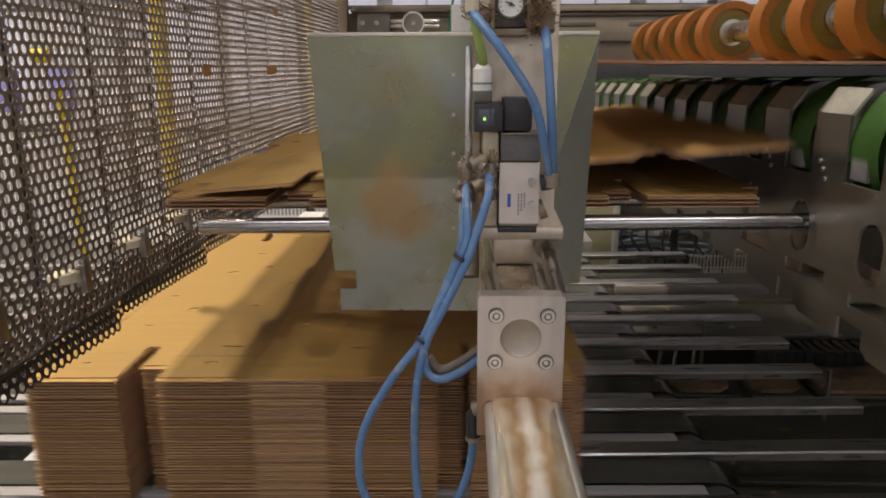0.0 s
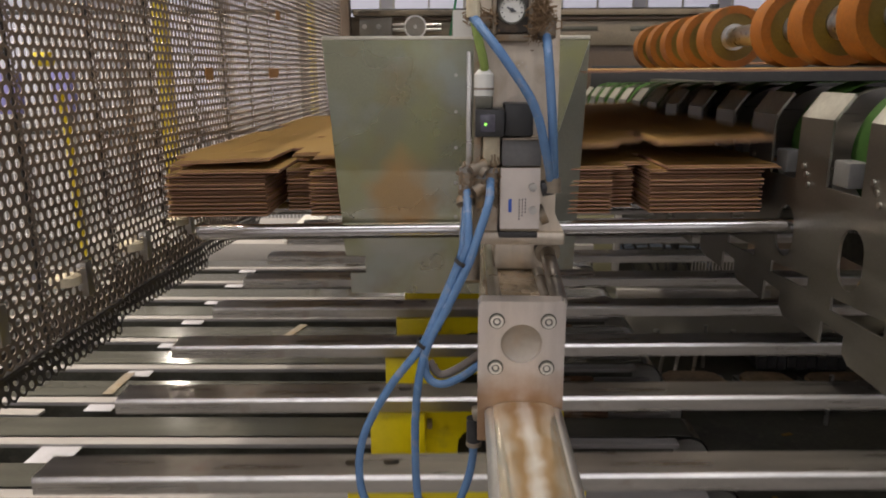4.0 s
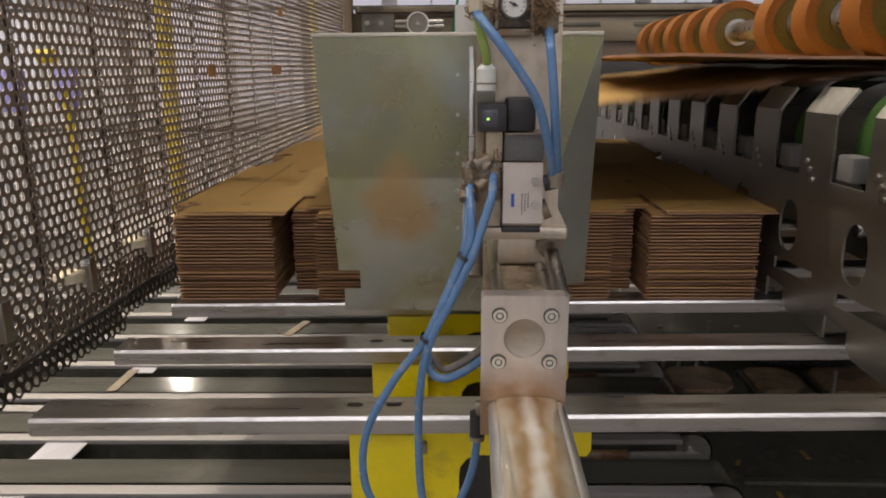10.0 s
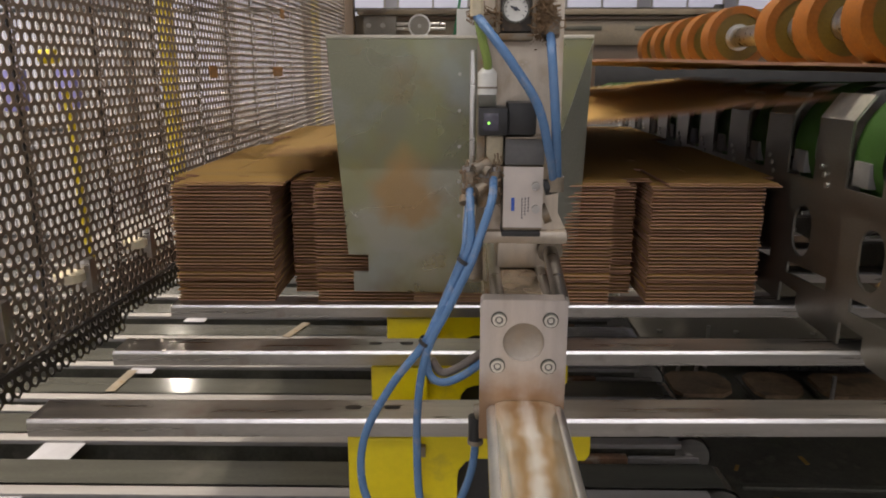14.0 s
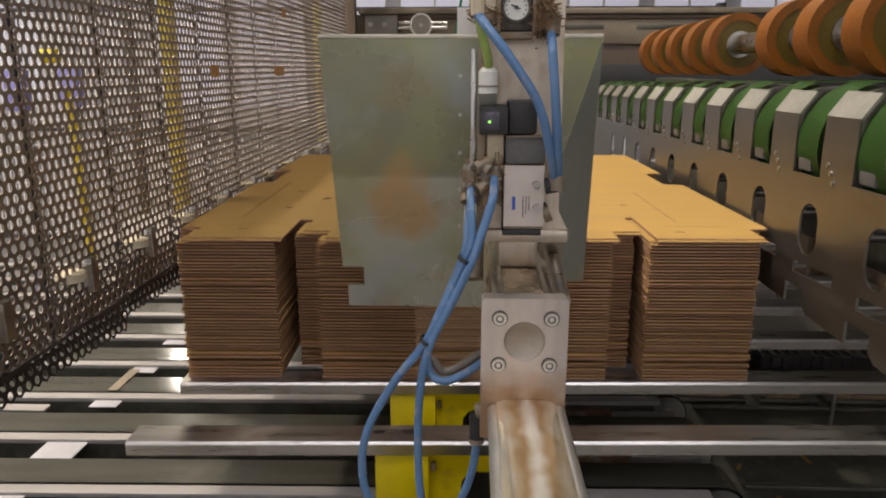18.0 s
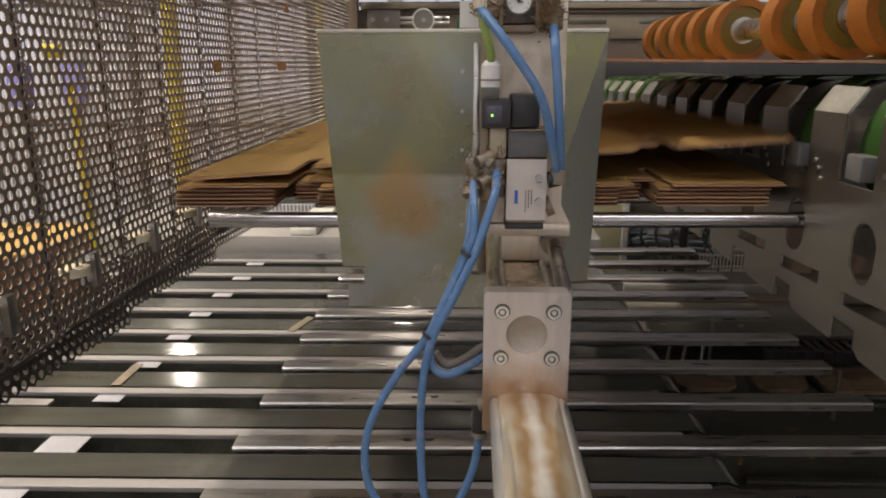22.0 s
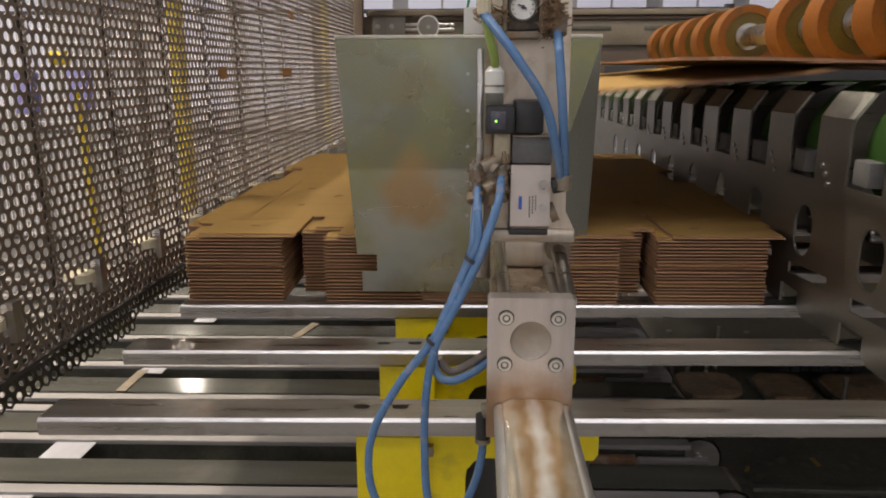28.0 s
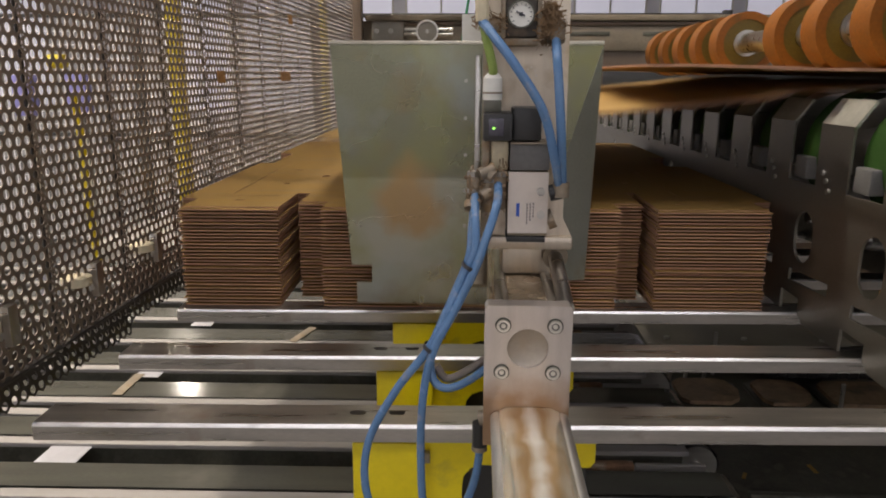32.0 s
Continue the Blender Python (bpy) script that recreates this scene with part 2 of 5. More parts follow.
def plate_material():
    """Galvanised sheet with a rust bloom; a reflection is painted in as a lighter lower half."""
    m = mat("stained_galvanised_sheet", (0.235, 0.235, 0.165), 0.27, 0.9, 0.16, 4, 0.0, 300)
    nt = m.node_tree
    n, link = nt.nodes, nt.links.new
    p = n["Principled BSDF"]
    was = p.inputs["Base Color"].links[0].from_socket
    co = n.new("ShaderNodeTexCoord")
    wob = n.new("ShaderNodeTexNoise")
    wob.inputs["Scale"].default_value, wob.inputs["Detail"].default_value = 14, 6
    link(co.outputs["Object"], wob.inputs["Vector"])
    sep = n.new("ShaderNodeSeparateXYZ")
    link(co.outputs["Object"], sep.inputs[0])
    low = n.new("ShaderNodeMapRange")
    low.inputs["From Min"].default_value, low.inputs["From Max"].default_value = 0.676, 0.684
    low.inputs["To Min"].default_value, low.inputs["To Max"].default_value = 1.0, 0.0
    link(sep.outputs["Z"], low.inputs["Value"])
    a = n.new("ShaderNodeMix")
    a.data_type = "RGBA"
    a.inputs["B"].default_value = (0.42, 0.41, 0.33, 1)
    link(low.outputs[0], a.inputs["Factor"])
    link(was, a.inputs["A"])
    film = a
    for scale, at, tint in ((6.5, 0.48, (0.30, 0.30, 0.12, 1)), (9.0, 0.55, (0.27, 0.20, 0.10, 1)), (4.2, 0.53, (0.36, 0.40, 0.43, 1))):
        q = n.new("ShaderNodeTexNoise")
        q.inputs["Scale"].default_value, q.inputs["Detail"].default_value = scale, 4
        link(co.outputs["Object"], q.inputs["Vector"])
        qr = n.new("ShaderNodeMapRange")
        qr.inputs["From Min"].default_value, qr.inputs["From Max"].default_value = at, at + 0.16
        qr.inputs["To Max"].default_value = 0.6
        link(q.outputs["Fac"], qr.inputs["Value"])
        qa = n.new("ShaderNodeMix")
        qa.data_type = "RGBA"
        qa.inputs["B"].default_value = tint
        link(qr.outputs[0], qa.inputs["Factor"])
        link(film.outputs["Result"], qa.inputs["A"])
        film = qa
    a = film
    far = n.new("ShaderNodeVectorMath")
    far.operation = "DISTANCE"
    far.inputs[1].default_value = (-0.118, 0, 0.640)
    link(co.outputs["Object"], far.inputs[0])
    add = n.new("ShaderNodeMath")
    add.operation = "MULTIPLY_ADD"
    add.inputs[1].default_value = 0.13
    link(wob.outputs["Fac"], add.inputs[0])
    link(far.outputs["Value"], add.inputs[2])
    bloom = n.new("ShaderNodeMapRange")
    bloom.inputs["From Min"].default_value, bloom.inputs["From Max"].default_value = 0.10, 0.14
    bloom.inputs["To Min"].default_value, bloom.inputs["To Max"].default_value = 0.8, 0.0
    link(add.outputs[0], bloom.inputs["Value"])
    b = n.new("ShaderNodeMix")
    b.data_type = "RGBA"
    b.inputs["B"].default_value = (0.44, 0.28, 0.12, 1)
    link(bloom.outputs[0], b.inputs["Factor"])
    link(a.outputs["Result"], b.inputs["A"])
    link(b.outputs["Result"], p.inputs["Base Color"])
    return m


GALV_PLATE = plate_material()


def rusty_foot(m, z0, z1, color):
    """Rust film that thins out upwards between two heights, with an uneven rim."""
    nt = m.node_tree
    n, link = nt.nodes, nt.links.new
    p = n["Principled BSDF"]
    was = p.inputs["Base Color"].links[0].from_socket
    co, sep, wob = n.new("ShaderNodeTexCoord"), n.new("ShaderNodeSeparateXYZ"), n.new("ShaderNodeTexNoise")
    wob.inputs["Scale"].default_value, wob.inputs["Detail"].default_value = 60, 6
    link(co.outputs["Object"], wob.inputs["Vector"])
    link(co.outputs["Object"], sep.inputs[0])
    add = n.new("ShaderNodeMath")
    add.operation = "MULTIPLY_ADD"
    add.inputs[1].default_value = -0.03
    link(wob.outputs["Fac"], add.inputs[0])
    link(sep.outputs["Z"], add.inputs[2])
    r = n.new("ShaderNodeMapRange")
    r.inputs["From Min"].default_value, r.inputs["From Max"].default_value = z0 - 0.015, z1 - 0.015
    r.inputs["To Min"].default_value, r.inputs["To Max"].default_value = 0.8, 0.0
    link(add.outputs[0], r.inputs["Value"])
    a = n.new("ShaderNodeMix")
    a.data_type = "RGBA"
    a.inputs["B"].default_value = (*color, 1)
    link(r.outputs[0], a.inputs["Factor"])
    link(was, a.inputs["A"])
    link(a.outputs["Result"], p.inputs["Base Color"])
    return m


ALU_BLOCK = rusty_foot(mat("milled_aluminium_block", (0.62, 0.57, 0.54), 0.36, 0.9, 0.12, 9, 0.02, 260, (14, 1, 1)), 0.600, 0.628, (0.36, 0.20, 0.09))


def barrel_material():
    """Aluminium barrel: rust film over its top, a pale highlight painted along the crown."""
    m = mat("rusty_aluminium_barrel", (0.74, 0.66, 0.52), 0.20, 0.75, 0.15, 12, 0.03, 200, (5, 0.6, 5))
    nt = m.node_tree
    n, link = nt.nodes, nt.links.new
    p = n["Principled BSDF"]
    co, sep, wob = n.new("ShaderNodeTexCoord"), n.new("ShaderNodeSeparateXYZ"), n.new("ShaderNodeTexNoise")
    wob.inputs["Scale"].default_value, wob.inputs["Detail"].default_value = 40, 10
    link(co.outputs["Object"], wob.inputs["Vector"])
    link(co.outputs["Object"], sep.inputs[0])
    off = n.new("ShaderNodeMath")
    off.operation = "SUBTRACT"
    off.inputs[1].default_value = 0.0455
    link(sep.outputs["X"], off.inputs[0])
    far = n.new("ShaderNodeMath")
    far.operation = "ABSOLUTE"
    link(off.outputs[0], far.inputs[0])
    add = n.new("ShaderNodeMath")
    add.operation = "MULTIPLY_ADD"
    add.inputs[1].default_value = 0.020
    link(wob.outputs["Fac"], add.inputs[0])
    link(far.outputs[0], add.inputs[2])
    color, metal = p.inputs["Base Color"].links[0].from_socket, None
    # outer band is the rust film, inner band the highlight put into the colour
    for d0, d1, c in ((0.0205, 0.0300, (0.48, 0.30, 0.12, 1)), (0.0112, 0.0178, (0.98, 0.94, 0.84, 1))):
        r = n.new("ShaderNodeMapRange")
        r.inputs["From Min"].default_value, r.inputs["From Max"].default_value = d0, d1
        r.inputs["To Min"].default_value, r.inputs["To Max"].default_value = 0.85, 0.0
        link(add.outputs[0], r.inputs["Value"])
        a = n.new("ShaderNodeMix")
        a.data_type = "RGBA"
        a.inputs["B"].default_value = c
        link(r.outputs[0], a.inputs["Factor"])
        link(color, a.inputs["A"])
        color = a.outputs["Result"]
    link(color, p.inputs["Base Color"])
    return m


ALU_BARREL = barrel_material()


# ---- shaping helpers ----
def box(bm, x0, x1, y0, y1, z0, z1, bevel=0.0):
    r = bmesh.ops.create_cube(bm, size=1, matrix=Matrix.Translation(((x0 + x1) / 2, (y0 + y1) / 2, (z0 + z1) / 2)) @ Matrix.Diagonal((x1 - x0, y1 - y0, z1 - z0, 1)))
    if bevel:
        edges = {e for v in r["verts"] for e in v.link_edges}
        bmesh.ops.bevel(bm, geom=list(edges), offset=bevel, segments=2, affect="EDGES", profile=0.5)
    return bm


def rod(bm, a, b, r, r2=None, seg=20):
    a, b = Vector(a), Vector(b)
    d = b - a
    m = Matrix.Translation((a + b) / 2) @ d.to_track_quat("Z", "Y").to_matrix().to_4x4()
    bmesh.ops.create_cone(bm, cap_ends=True, segments=seg, radius1=r, radius2=r if r2 is None else r2, depth=d.length, matrix=m)
    return bm


def prism(bm, pts, depth, m, holes=()):
    """Outline pts (x, y) with holes, given a thickness along z, placed by m."""
    loops = [pts, *holes]
    edges = []
    for lp in loops:
        vs = [bm.verts.new((x, y, 0)) for x, y in lp]
        edges += [bm.edges.new((vs[i], vs[(i + 1) % len(vs)])) for i in range(len(vs))]
    made = bmesh.ops.triangle_fill(bm, edges=edges, use_beauty=True, use_dissolve=False, normal=(0, 0, 1))
    faces = [g for g in made["geom"] if isinstance(g, bmesh.types.BMFace)]
    ex = bmesh.ops.extrude_face_region(bm, geom=faces)
    top = [g for g in ex["geom"] if isinstance(g, bmesh.types.BMVert)]
    bmesh.ops.translate(bm, verts=top, vec=(0, 0, depth))
    vs = list({v for e in edges for v in e.verts} | set(top))
    bmesh.ops.transform(bm, matrix=m, verts=vs)
    bmesh.ops.recalc_face_normals(bm, faces=list({f for v in vs for f in v.link_faces}))
    return bm


def oblong(cx, cy, w, h, n=8):
    """A slot with round ends, upright when h > w."""
    r = min(w, h) / 2
    out = []
    for k in range(2 * n):
        a = math.pi * (k + 0.5) / n
        dx, dy = math.cos(a) * r, math.sin(a) * r
        if h > w:
            dy += (h / 2 - r) * (1 if dy > 0 else -1)
        else:
            dx += (w / 2 - r) * (1 if dx > 0 else -1)
        out.append((cx + dx, cy + dy))
    return out


def hose(bm, pts, r, seg=10, steps=10):
    """A round hose through the points, smoothed."""
    p = [Vector(q) for q in pts]
    line = []
    for i in range(len(p) - 1):
        a, b, c, d = p[max(i - 1, 0)], p[i], p[i + 1], p[min(i + 2, len(p) - 1)]
        for s in range(steps):
            t = s / steps
            line.append(0.5 * ((2 * b) + (c - a) * t + (2 * a - 5 * b + 4 * c - d) * t * t + (3 * b - a - 3 * c + d) * t ** 3))
    line.append(p[-1])
    rings = []
    for i, c in enumerate(line):
        d = (line[min(i + 1, len(line) - 1)] - line[max(i - 1, 0)]).normalized()
        u = d.cross(Vector((0.31, 0.9, 0.3))).normalized()
        w = d.cross(u)
        rings.append([bm.verts.new(c + (u * math.cos(2 * math.pi * k / seg) + w * math.sin(2 * math.pi * k / seg)) * r) for k in range(seg)])
    for a, b in zip(rings, rings[1:]):
        for k in range(seg):
            bm.faces.new((a[k], a[(k + 1) % seg], b[(k + 1) % seg], b[k]))
    bm.faces.new(rings[0][::-1])
    bm.faces.new(rings[-1])
    bmesh.ops.recalc_face_normals(bm, faces=bm.faces)
    return bm


def mesh_of(name, bm, material, smooth=True):
    me = bpy.data.meshes.new(name)
    if smooth:
        for f in bm.faces:
            f.smooth = True
        for e in bm.edges:
            if len(e.link_faces) == 2 and e.calc_face_angle(0) > 0.6:
                e.smooth = False
    bm.to_mesh(me)
    bm.free()
    me.materials.append(material)
    return me


def part(name, bm, material, parent, label=""):
    ob = new(name, bm if isinstance(bm, bpy.types.Mesh) else mesh_of(name, bm, material))
    ob.parent = parent
    return tagged(ob, label)


def thing(name, label, category, at=(0, 0, 0), group="", kind=""):
    ob = new(name)
    ob.empty_display_size = 0.05
    ob.location = at
    return tagged(ob, label, category, group, kind)


def solo(name, bm, material, label, category="", kind="", group=""):
    return tagged(new(name, mesh_of(name, bm, material)), label, category, group, kind)


B = bmesh.new
PITCH = 0.2185
FRONT = 1.26          # front face of the stack
LEFT, RIGHT = -0.546, 0.504
COMB = 0.2056         # pitch of the comb teeth and the green belts
DROOP = 0.020         # the comb and the feed row fall a little towards the back
MESHX = -0.60
WALLX = 0.575

# ---- the hall ----
solo("floor", box(B(), -9, 9, -6, 20, -0.9, -0.75), FLOORM, "worn grey concrete factory floor", kind="structure")
solo("ceiling", box(B(), -9, 9, -6, 20, 5.2, 5.4), CEILM, "grey hall ceiling", kind="structure")
solo("wall_west", box(B(), -9.2, -9, -6, 20, -0.75, 5.2), HALLWALL, "pale painted hall wall", kind="structure")
solo("wall_east", box(B(), 9, 9.2, -6, 20, -0.75, 5.2), HALLWALL, "pale painted hall wall", kind="structure")
solo("wall_north", box(B(), -9, 9, 20, 20.2, -0.75, 5.2), HALLWALL, "pale painted hall wall", kind="structure")
solo("wall_south", box(B(), -9, 9, -6.2, -6, -0.75, 5.2), HALLWALL, "pale painted hall wall", kind="structure")


def high_bay(x, y, z, sx, sy):
    t = thing("high_bay_lamp", "white high-bay lamp hanging under the ceiling", "lamp", (x, y, z), "hall lamps")
    a, b = sx / 2, sy / 2
    part("housing", box(B(), -a - 0.07, a + 0.07, -b - 0.07, b + 0.07, 0, 0.1, 0.02), WHITEP, t)
    part("diffuser", box(B(), -a, a, -b, b, -0.015, -0.002, 0.004), LAMPM, t, "glowing diffuser")
    part("hanger", rod(B(), (0, 0, 0.1), (0, 0, 5.2 - z), 0.012), STEEL, t)


for lx, ly, lz, w, sx, sy in LAMPS:
    high_bay(lx, ly, lz, sx, sy)


# panel for the added fill light, out of view behind the camera
def roof_light(x, y, sx, sy):
    t = thing("roof_light", "long translucent fill panel added in the hall ceiling, out of view", "skylight", (x, y, 0))
    part("frame", prism(B(), [(-sx / 2 - 0.1, -sy / 2 - 0.1), (sx / 2 + 0.1, -sy / 2 - 0.1), (sx / 2 + 0.1, sy / 2 + 0.1), (-sx / 2 - 0.1, sy / 2 + 0.1)], 0.06, Matrix.Translation((0, 0, 5.138)),
                        [[(-sx / 2, -sy / 2), (sx / 2, -sy / 2), (sx / 2, sy / 2), (-sx / 2, sy / 2)]]), PAINT_GREY, t)
    for k in range(4):
        x0 = -sx / 2 + sx / 4 * k
        part("pane", box(B(), x0 + 0.01, x0 + sx / 4 - 0.01, -sy / 2 + 0.005, sy / 2 - 0.005, 5.165, 5.18), FILL_GLASS, t, "glowing translucent pane")


FILL_GLASS = mat("fill_panel_glow", (0.9, 0.9, 1.0), 0.5, 0, 0.05, emit=1.2)
roof_light(*FRONT_FILL)


YAW = 1.4             # the machine's cross parts stand a little askew to its guard

# ---- belt conveyor under the stack ----
def belt_conveyor():
    t = thing("belt_conveyor", "belt conveyor of narrow black belts between pale plastic rails", "conveyor", (0, 0, 0))
    belt_bm = B()
    # one endless belt: flat run with a round end
    x0, x1, r, w = -5.2, 0.53, 0.055, 0.094
    ring = []
    for k in range(13):
        a = math.pi / 2 - math.pi * k / 12
        ring.append((x1 + math.cos(a) * r, -r + math.sin(a) * r))
    for k in range(13):
        a = -math.pi / 2 - math.pi * k / 12
        ring.append((x0 + math.cos(a) * r, -r + math.sin(a) * r))
    v = [[belt_bm.verts.new((x, y, z)) for x, z in ring] for y in (0, w)]
    n = len(ring)
    for k in range(n):
        belt_bm.faces.new((v[0][k], v[0][(k + 1) % n], v[1][(k + 1) % n], v[1][k]))
    bmesh.ops.recalc_face_normals(belt_bm, faces=belt_bm.faces)
    belt_me = mesh_of("belt", belt_bm, BELT, smooth=False)
    rail_me = mesh_of("rail", box(B(), -5.2, 0.50, 0.002, 0.034, -0.011, 0.001, 0.002), STRIP)
    post_me = mesh_of("rail_support", box(B(), -5.2, 0.49, 0.012, 0.028, -0.09, -0.0112, 0.001), DARKMETAL)
    core_me = mesh_of("slide_bed", box(B(), -5.2, 0.52, 0.012, 0.082, -0.085, -0.02), DARKMETAL)
    pul = rod(B(), (0.53, -0.004, -0.055), (0.53, 0.098, -0.055), 0.0505, seg=24)
    rod(pul, (0.53, -0.02, -0.055), (0.53, 0.115, -0.055), 0.012)
    pul_me = mesh_of("pulley", pul, STEEL)
    fork = box(B(), 0.44, 0.50, 0.098, 0.110, -0.07, -0.01, 0.004)
    rod(fork, (0.47, 0.108, -0.03), (0.47, 0.122, -0.03), 0.012, seg=6)
    fork_me = mesh_of("belt_tensioner", fork, CAST)
    block_me = mesh_of("spacer_block", box(B(), 0.25, 0.375, 0.188, 0.213, -0.055, -0.016, 0.004), RUSTY)
    flange_me = mesh_of("end_flange", box(B(), 0.375, 0.535, 0.184, 0.196, -0.035, -0.012, 0.003), STRIP)
    plate_me = mesh_of("joint_plate", box(B(), -0.048, 0.048, -0.098, 0.010, -0.009, -0.006, 0.001), JOINTW)
    dull_me = mesh_of("joint_plate", box(B(), -0.036, 0.036, -0.046, 0.010, -0.009, -0.006, 0.001), JOINTW)
    strap_me = mesh_of("joint_strap", box(B(), -0.014, 0.014, -0.07, 0.07, 0.0, 0.002, 0.0005), CAST)
    for k in range(-2, 10):
        y = 1.087 + PITCH * k
        for nm, me in (("belt", belt_me), ("rail", rail_me), ("rail_support", post_me), ("slide_bed", core_me), ("pulley", pul_me), ("belt_tensioner", fork_me)):
            ob = part(nm, me, None, t)
            ob.location = (0, y + (0.0 if nm.startswith("rail") else 0.043), 0)
            ob.rotation_euler = (0, 0, radians(YAW))
        for nm, me in (("spacer_block", block_me), ("end_flange", flange_me)):
            ob = part(nm, me, None, t)
            ob.location = (0, y, 0)
            ob.rotation_euler = (0, 0, radians(YAW))
        pl = part("joint_plate", plate_me if k == 2 else dull_me, None, t, "white joint plate beside the rail" if k == 2 else "small white joint plate beside the rail")
        if k == -1:
            st = part("joint_strap", strap_me, None, t, "worn steel strap across the belt")
            st.location = (-0.962, 1.833, 0.002)
            st = part("joint_strap", strap_me, None, t, "worn steel strap across the belt")
            st.location = (-0.570, 2.252, 0.002)
            st.rotation_euler = (0, 0, radians(-16))
            part("filler_strip", box(B(), -2.4, -1.09, 1.655, 1.69, -0.014, -0.004, 0.002), STRIP, t, "pale strip filling the slot")
        pl.location = (-0.952 + 0.005 * (k % 3), y - 0.012, 0)
    frame = B()
    for x in (-4.8, -3.5, -2.2, -1.3, -0.62, 0.2):
        box(frame, x - 0.03, x + 0.03, 0.6, 3.4, -0.16, -0.09, 0.004)
    part("cross_beam", frame, PAINT_GREY, t)
    for x in (-4.8, -2.2, 0.2):
        for y in (0.7, 3.3):
            part("leg", box(B(), x - 0.03, x + 0.03, y - 0.03, y + 0.03, -0.75, -0.16, 0.003), PAINT_GREY, t)
    for x in (-1.7, -1.05, -0.8, -0.2):
        part("cable", hose(B(), [(x, 0.7, -0.20), (x + 0.12, 1.3, -0.26), (x - 0.05, 2.2, -0.21), (x + 0.1, 3.3, -0.24)], 0.012), BLACK, t)
    part("air_pipe", rod(B(), (-0.9, 1.25, -0.12), (-0.25, 1.32, -0.14), 0.008), STEEL, t)
    # added dark sheet: hides the lit floor so the belt gaps stay in shade
    part("dark_gap_backing", box(B(), -5.2, 0.60, 0.62, 3.4, -0.44, -0.42, 0.004), DARKMETAL, t, "dark sheet added under the belts to keep the gaps dark")
    for x0, y0, x1, y1, z, r, m in ((-0.60, 1.602, -0.27, 1.553, -0.055, 0.006, TUBE_CREAM), (-0.50, 1.604, -0.36, 1.578, -0.045, 0.005, STEEL), (-0.55, 1.66, -0.1, 1.64, -0.13, 0.008, STEEL), (-1.2, 1.44, -0.72, 1.47, -0.19, 0.014, BLACK), (-0.86, 1.40, -0.80, 1.50, -0.17, 0.02, GREYP)):
        part("pipe", rod(B(), (x0, y0, z), (x1, y1, z - 0.012), r), m, t)
    for x in (-0.86, -0.80, -0.70):
        part("pipe_clamp", box(B(), x, x + 0.035, 1.545, 1.60, -0.09, -0.045, 0.003), GREYP, t)
    part("drive_box", box(B(), -1.0, -0.6, 1.5, 2.1, -0.5, -0.2, 0.01), PAINT_GREY, t)
    part("end_panel", box(B(), -1.9, 0.62, 3.42, 4.05, -0.10, 0.02, 0.004), STRIP, t, "pale end panel behind the last belt")
    part("panel_block", box(B(), -0.90, -0.77, 3.44, 3.95, 0.022, 0.06, 0.006), WHITEP, t)
    return t


belt_conveyor()


# ---- lift with steel tines and yellow brackets ----
def tine_lift():
    t = thing("tine_lift", "lift carriage with long steel tines on yellow enamel brackets", "lift", (0, 0, 0))
    bar = prism(B(), [(-0.536, 0.0045), (1.02, 0.0045), (1.02, 0.056), (-0.536, 0.056)], 0.022, Matrix.Translation((0, 0, -0.022)), [oblong(-0.142, 0.035, 0.021, 0.012), oblong(-0.093, 0.035, 0.021, 0.012)])
    along = Matrix(((0, 0, 1, -0.536), (1, 0, 0, 0), (0, 1, 0, 0), (0, 0, 0, 1)))
    prism(bar, [(0, -0.022), (0, -0.0047), (0.0045, -0.0012), (0.0045, -0.022)], 1.556, along)
    bar_me = mesh_of("tine", bar, TINE)
    nose = prism(B(), [(0, -0.0046), (0, -0.0034), (0.0031, 0), (0.0045, 0), (0.0045, -0.0011)], 1.556, along)
    nose_me = mesh_of("worn_edge", nose, TINE_EDGE)
    pts = [(-0.15, -0.026), (0.155, -0.026), (0.155, -0.058), (0.149, -0.066), (0.012, -0.066), (-0.001, -0.071), (-0.010, -0.083), (-0.012, -0.098), (-0.012, -0.24), (-0.15, -0.24)]
    br = prism(B(), pts, 0.03, Matrix.Translation((0, 0.055, 0)) @ Euler((radians(90), 0, 0)).to_matrix().to_4x4())
    br_me = mesh_of("bracket", br, YELLOW)
    lip_me = mesh_of("bracket_flange", box(B(), -0.148, -0.062, 0.004, 0.024, -0.20, -0.028, 0.003), YELLOW)
    web_me = mesh_of("rubber_web", box(B(), -0.03, 0.150, 0.0555, 0.0605, -0.24, -0.030, 0.001), BLACK)
    clip_me = mesh_of("clip", box(B(), -0.060, -0.052, 0.014, 0.0245, -0.060, -0.046, 0.001), CAST)
    for k in range(0, 12):
        y = 0.803 + PITCH * k
        bar = part("tine", bar_me, None, t)
        bar.location = (0, y, 0)
        bar.rotation_euler = (0, 0, radians(2.3))
        part("worn_edge", nose_me, None, bar, "rubbed bright chamfered edge")
        w = part("rubber_web", web_me, None, t, "black rubber web behind the bracket")
        w.location = (0, y, 0)
        c = part("clip", clip_me, None, t)
        c.location = (0, y, 0)
        b = part("bracket", br_me, None, t, "yellow enamel bracket below the tine")
        b.location = (0, y, 0)
        b = part("bracket_flange", lip_me, None, t)
        b.location = (0, y, 0)
    part("carriage_beam", box(B(), -0.12, 0.06, 0.80, 3.2, -0.34, -0.242, 0.006), DARKMETAL, t)
    return t


LIFT = tine_lift()


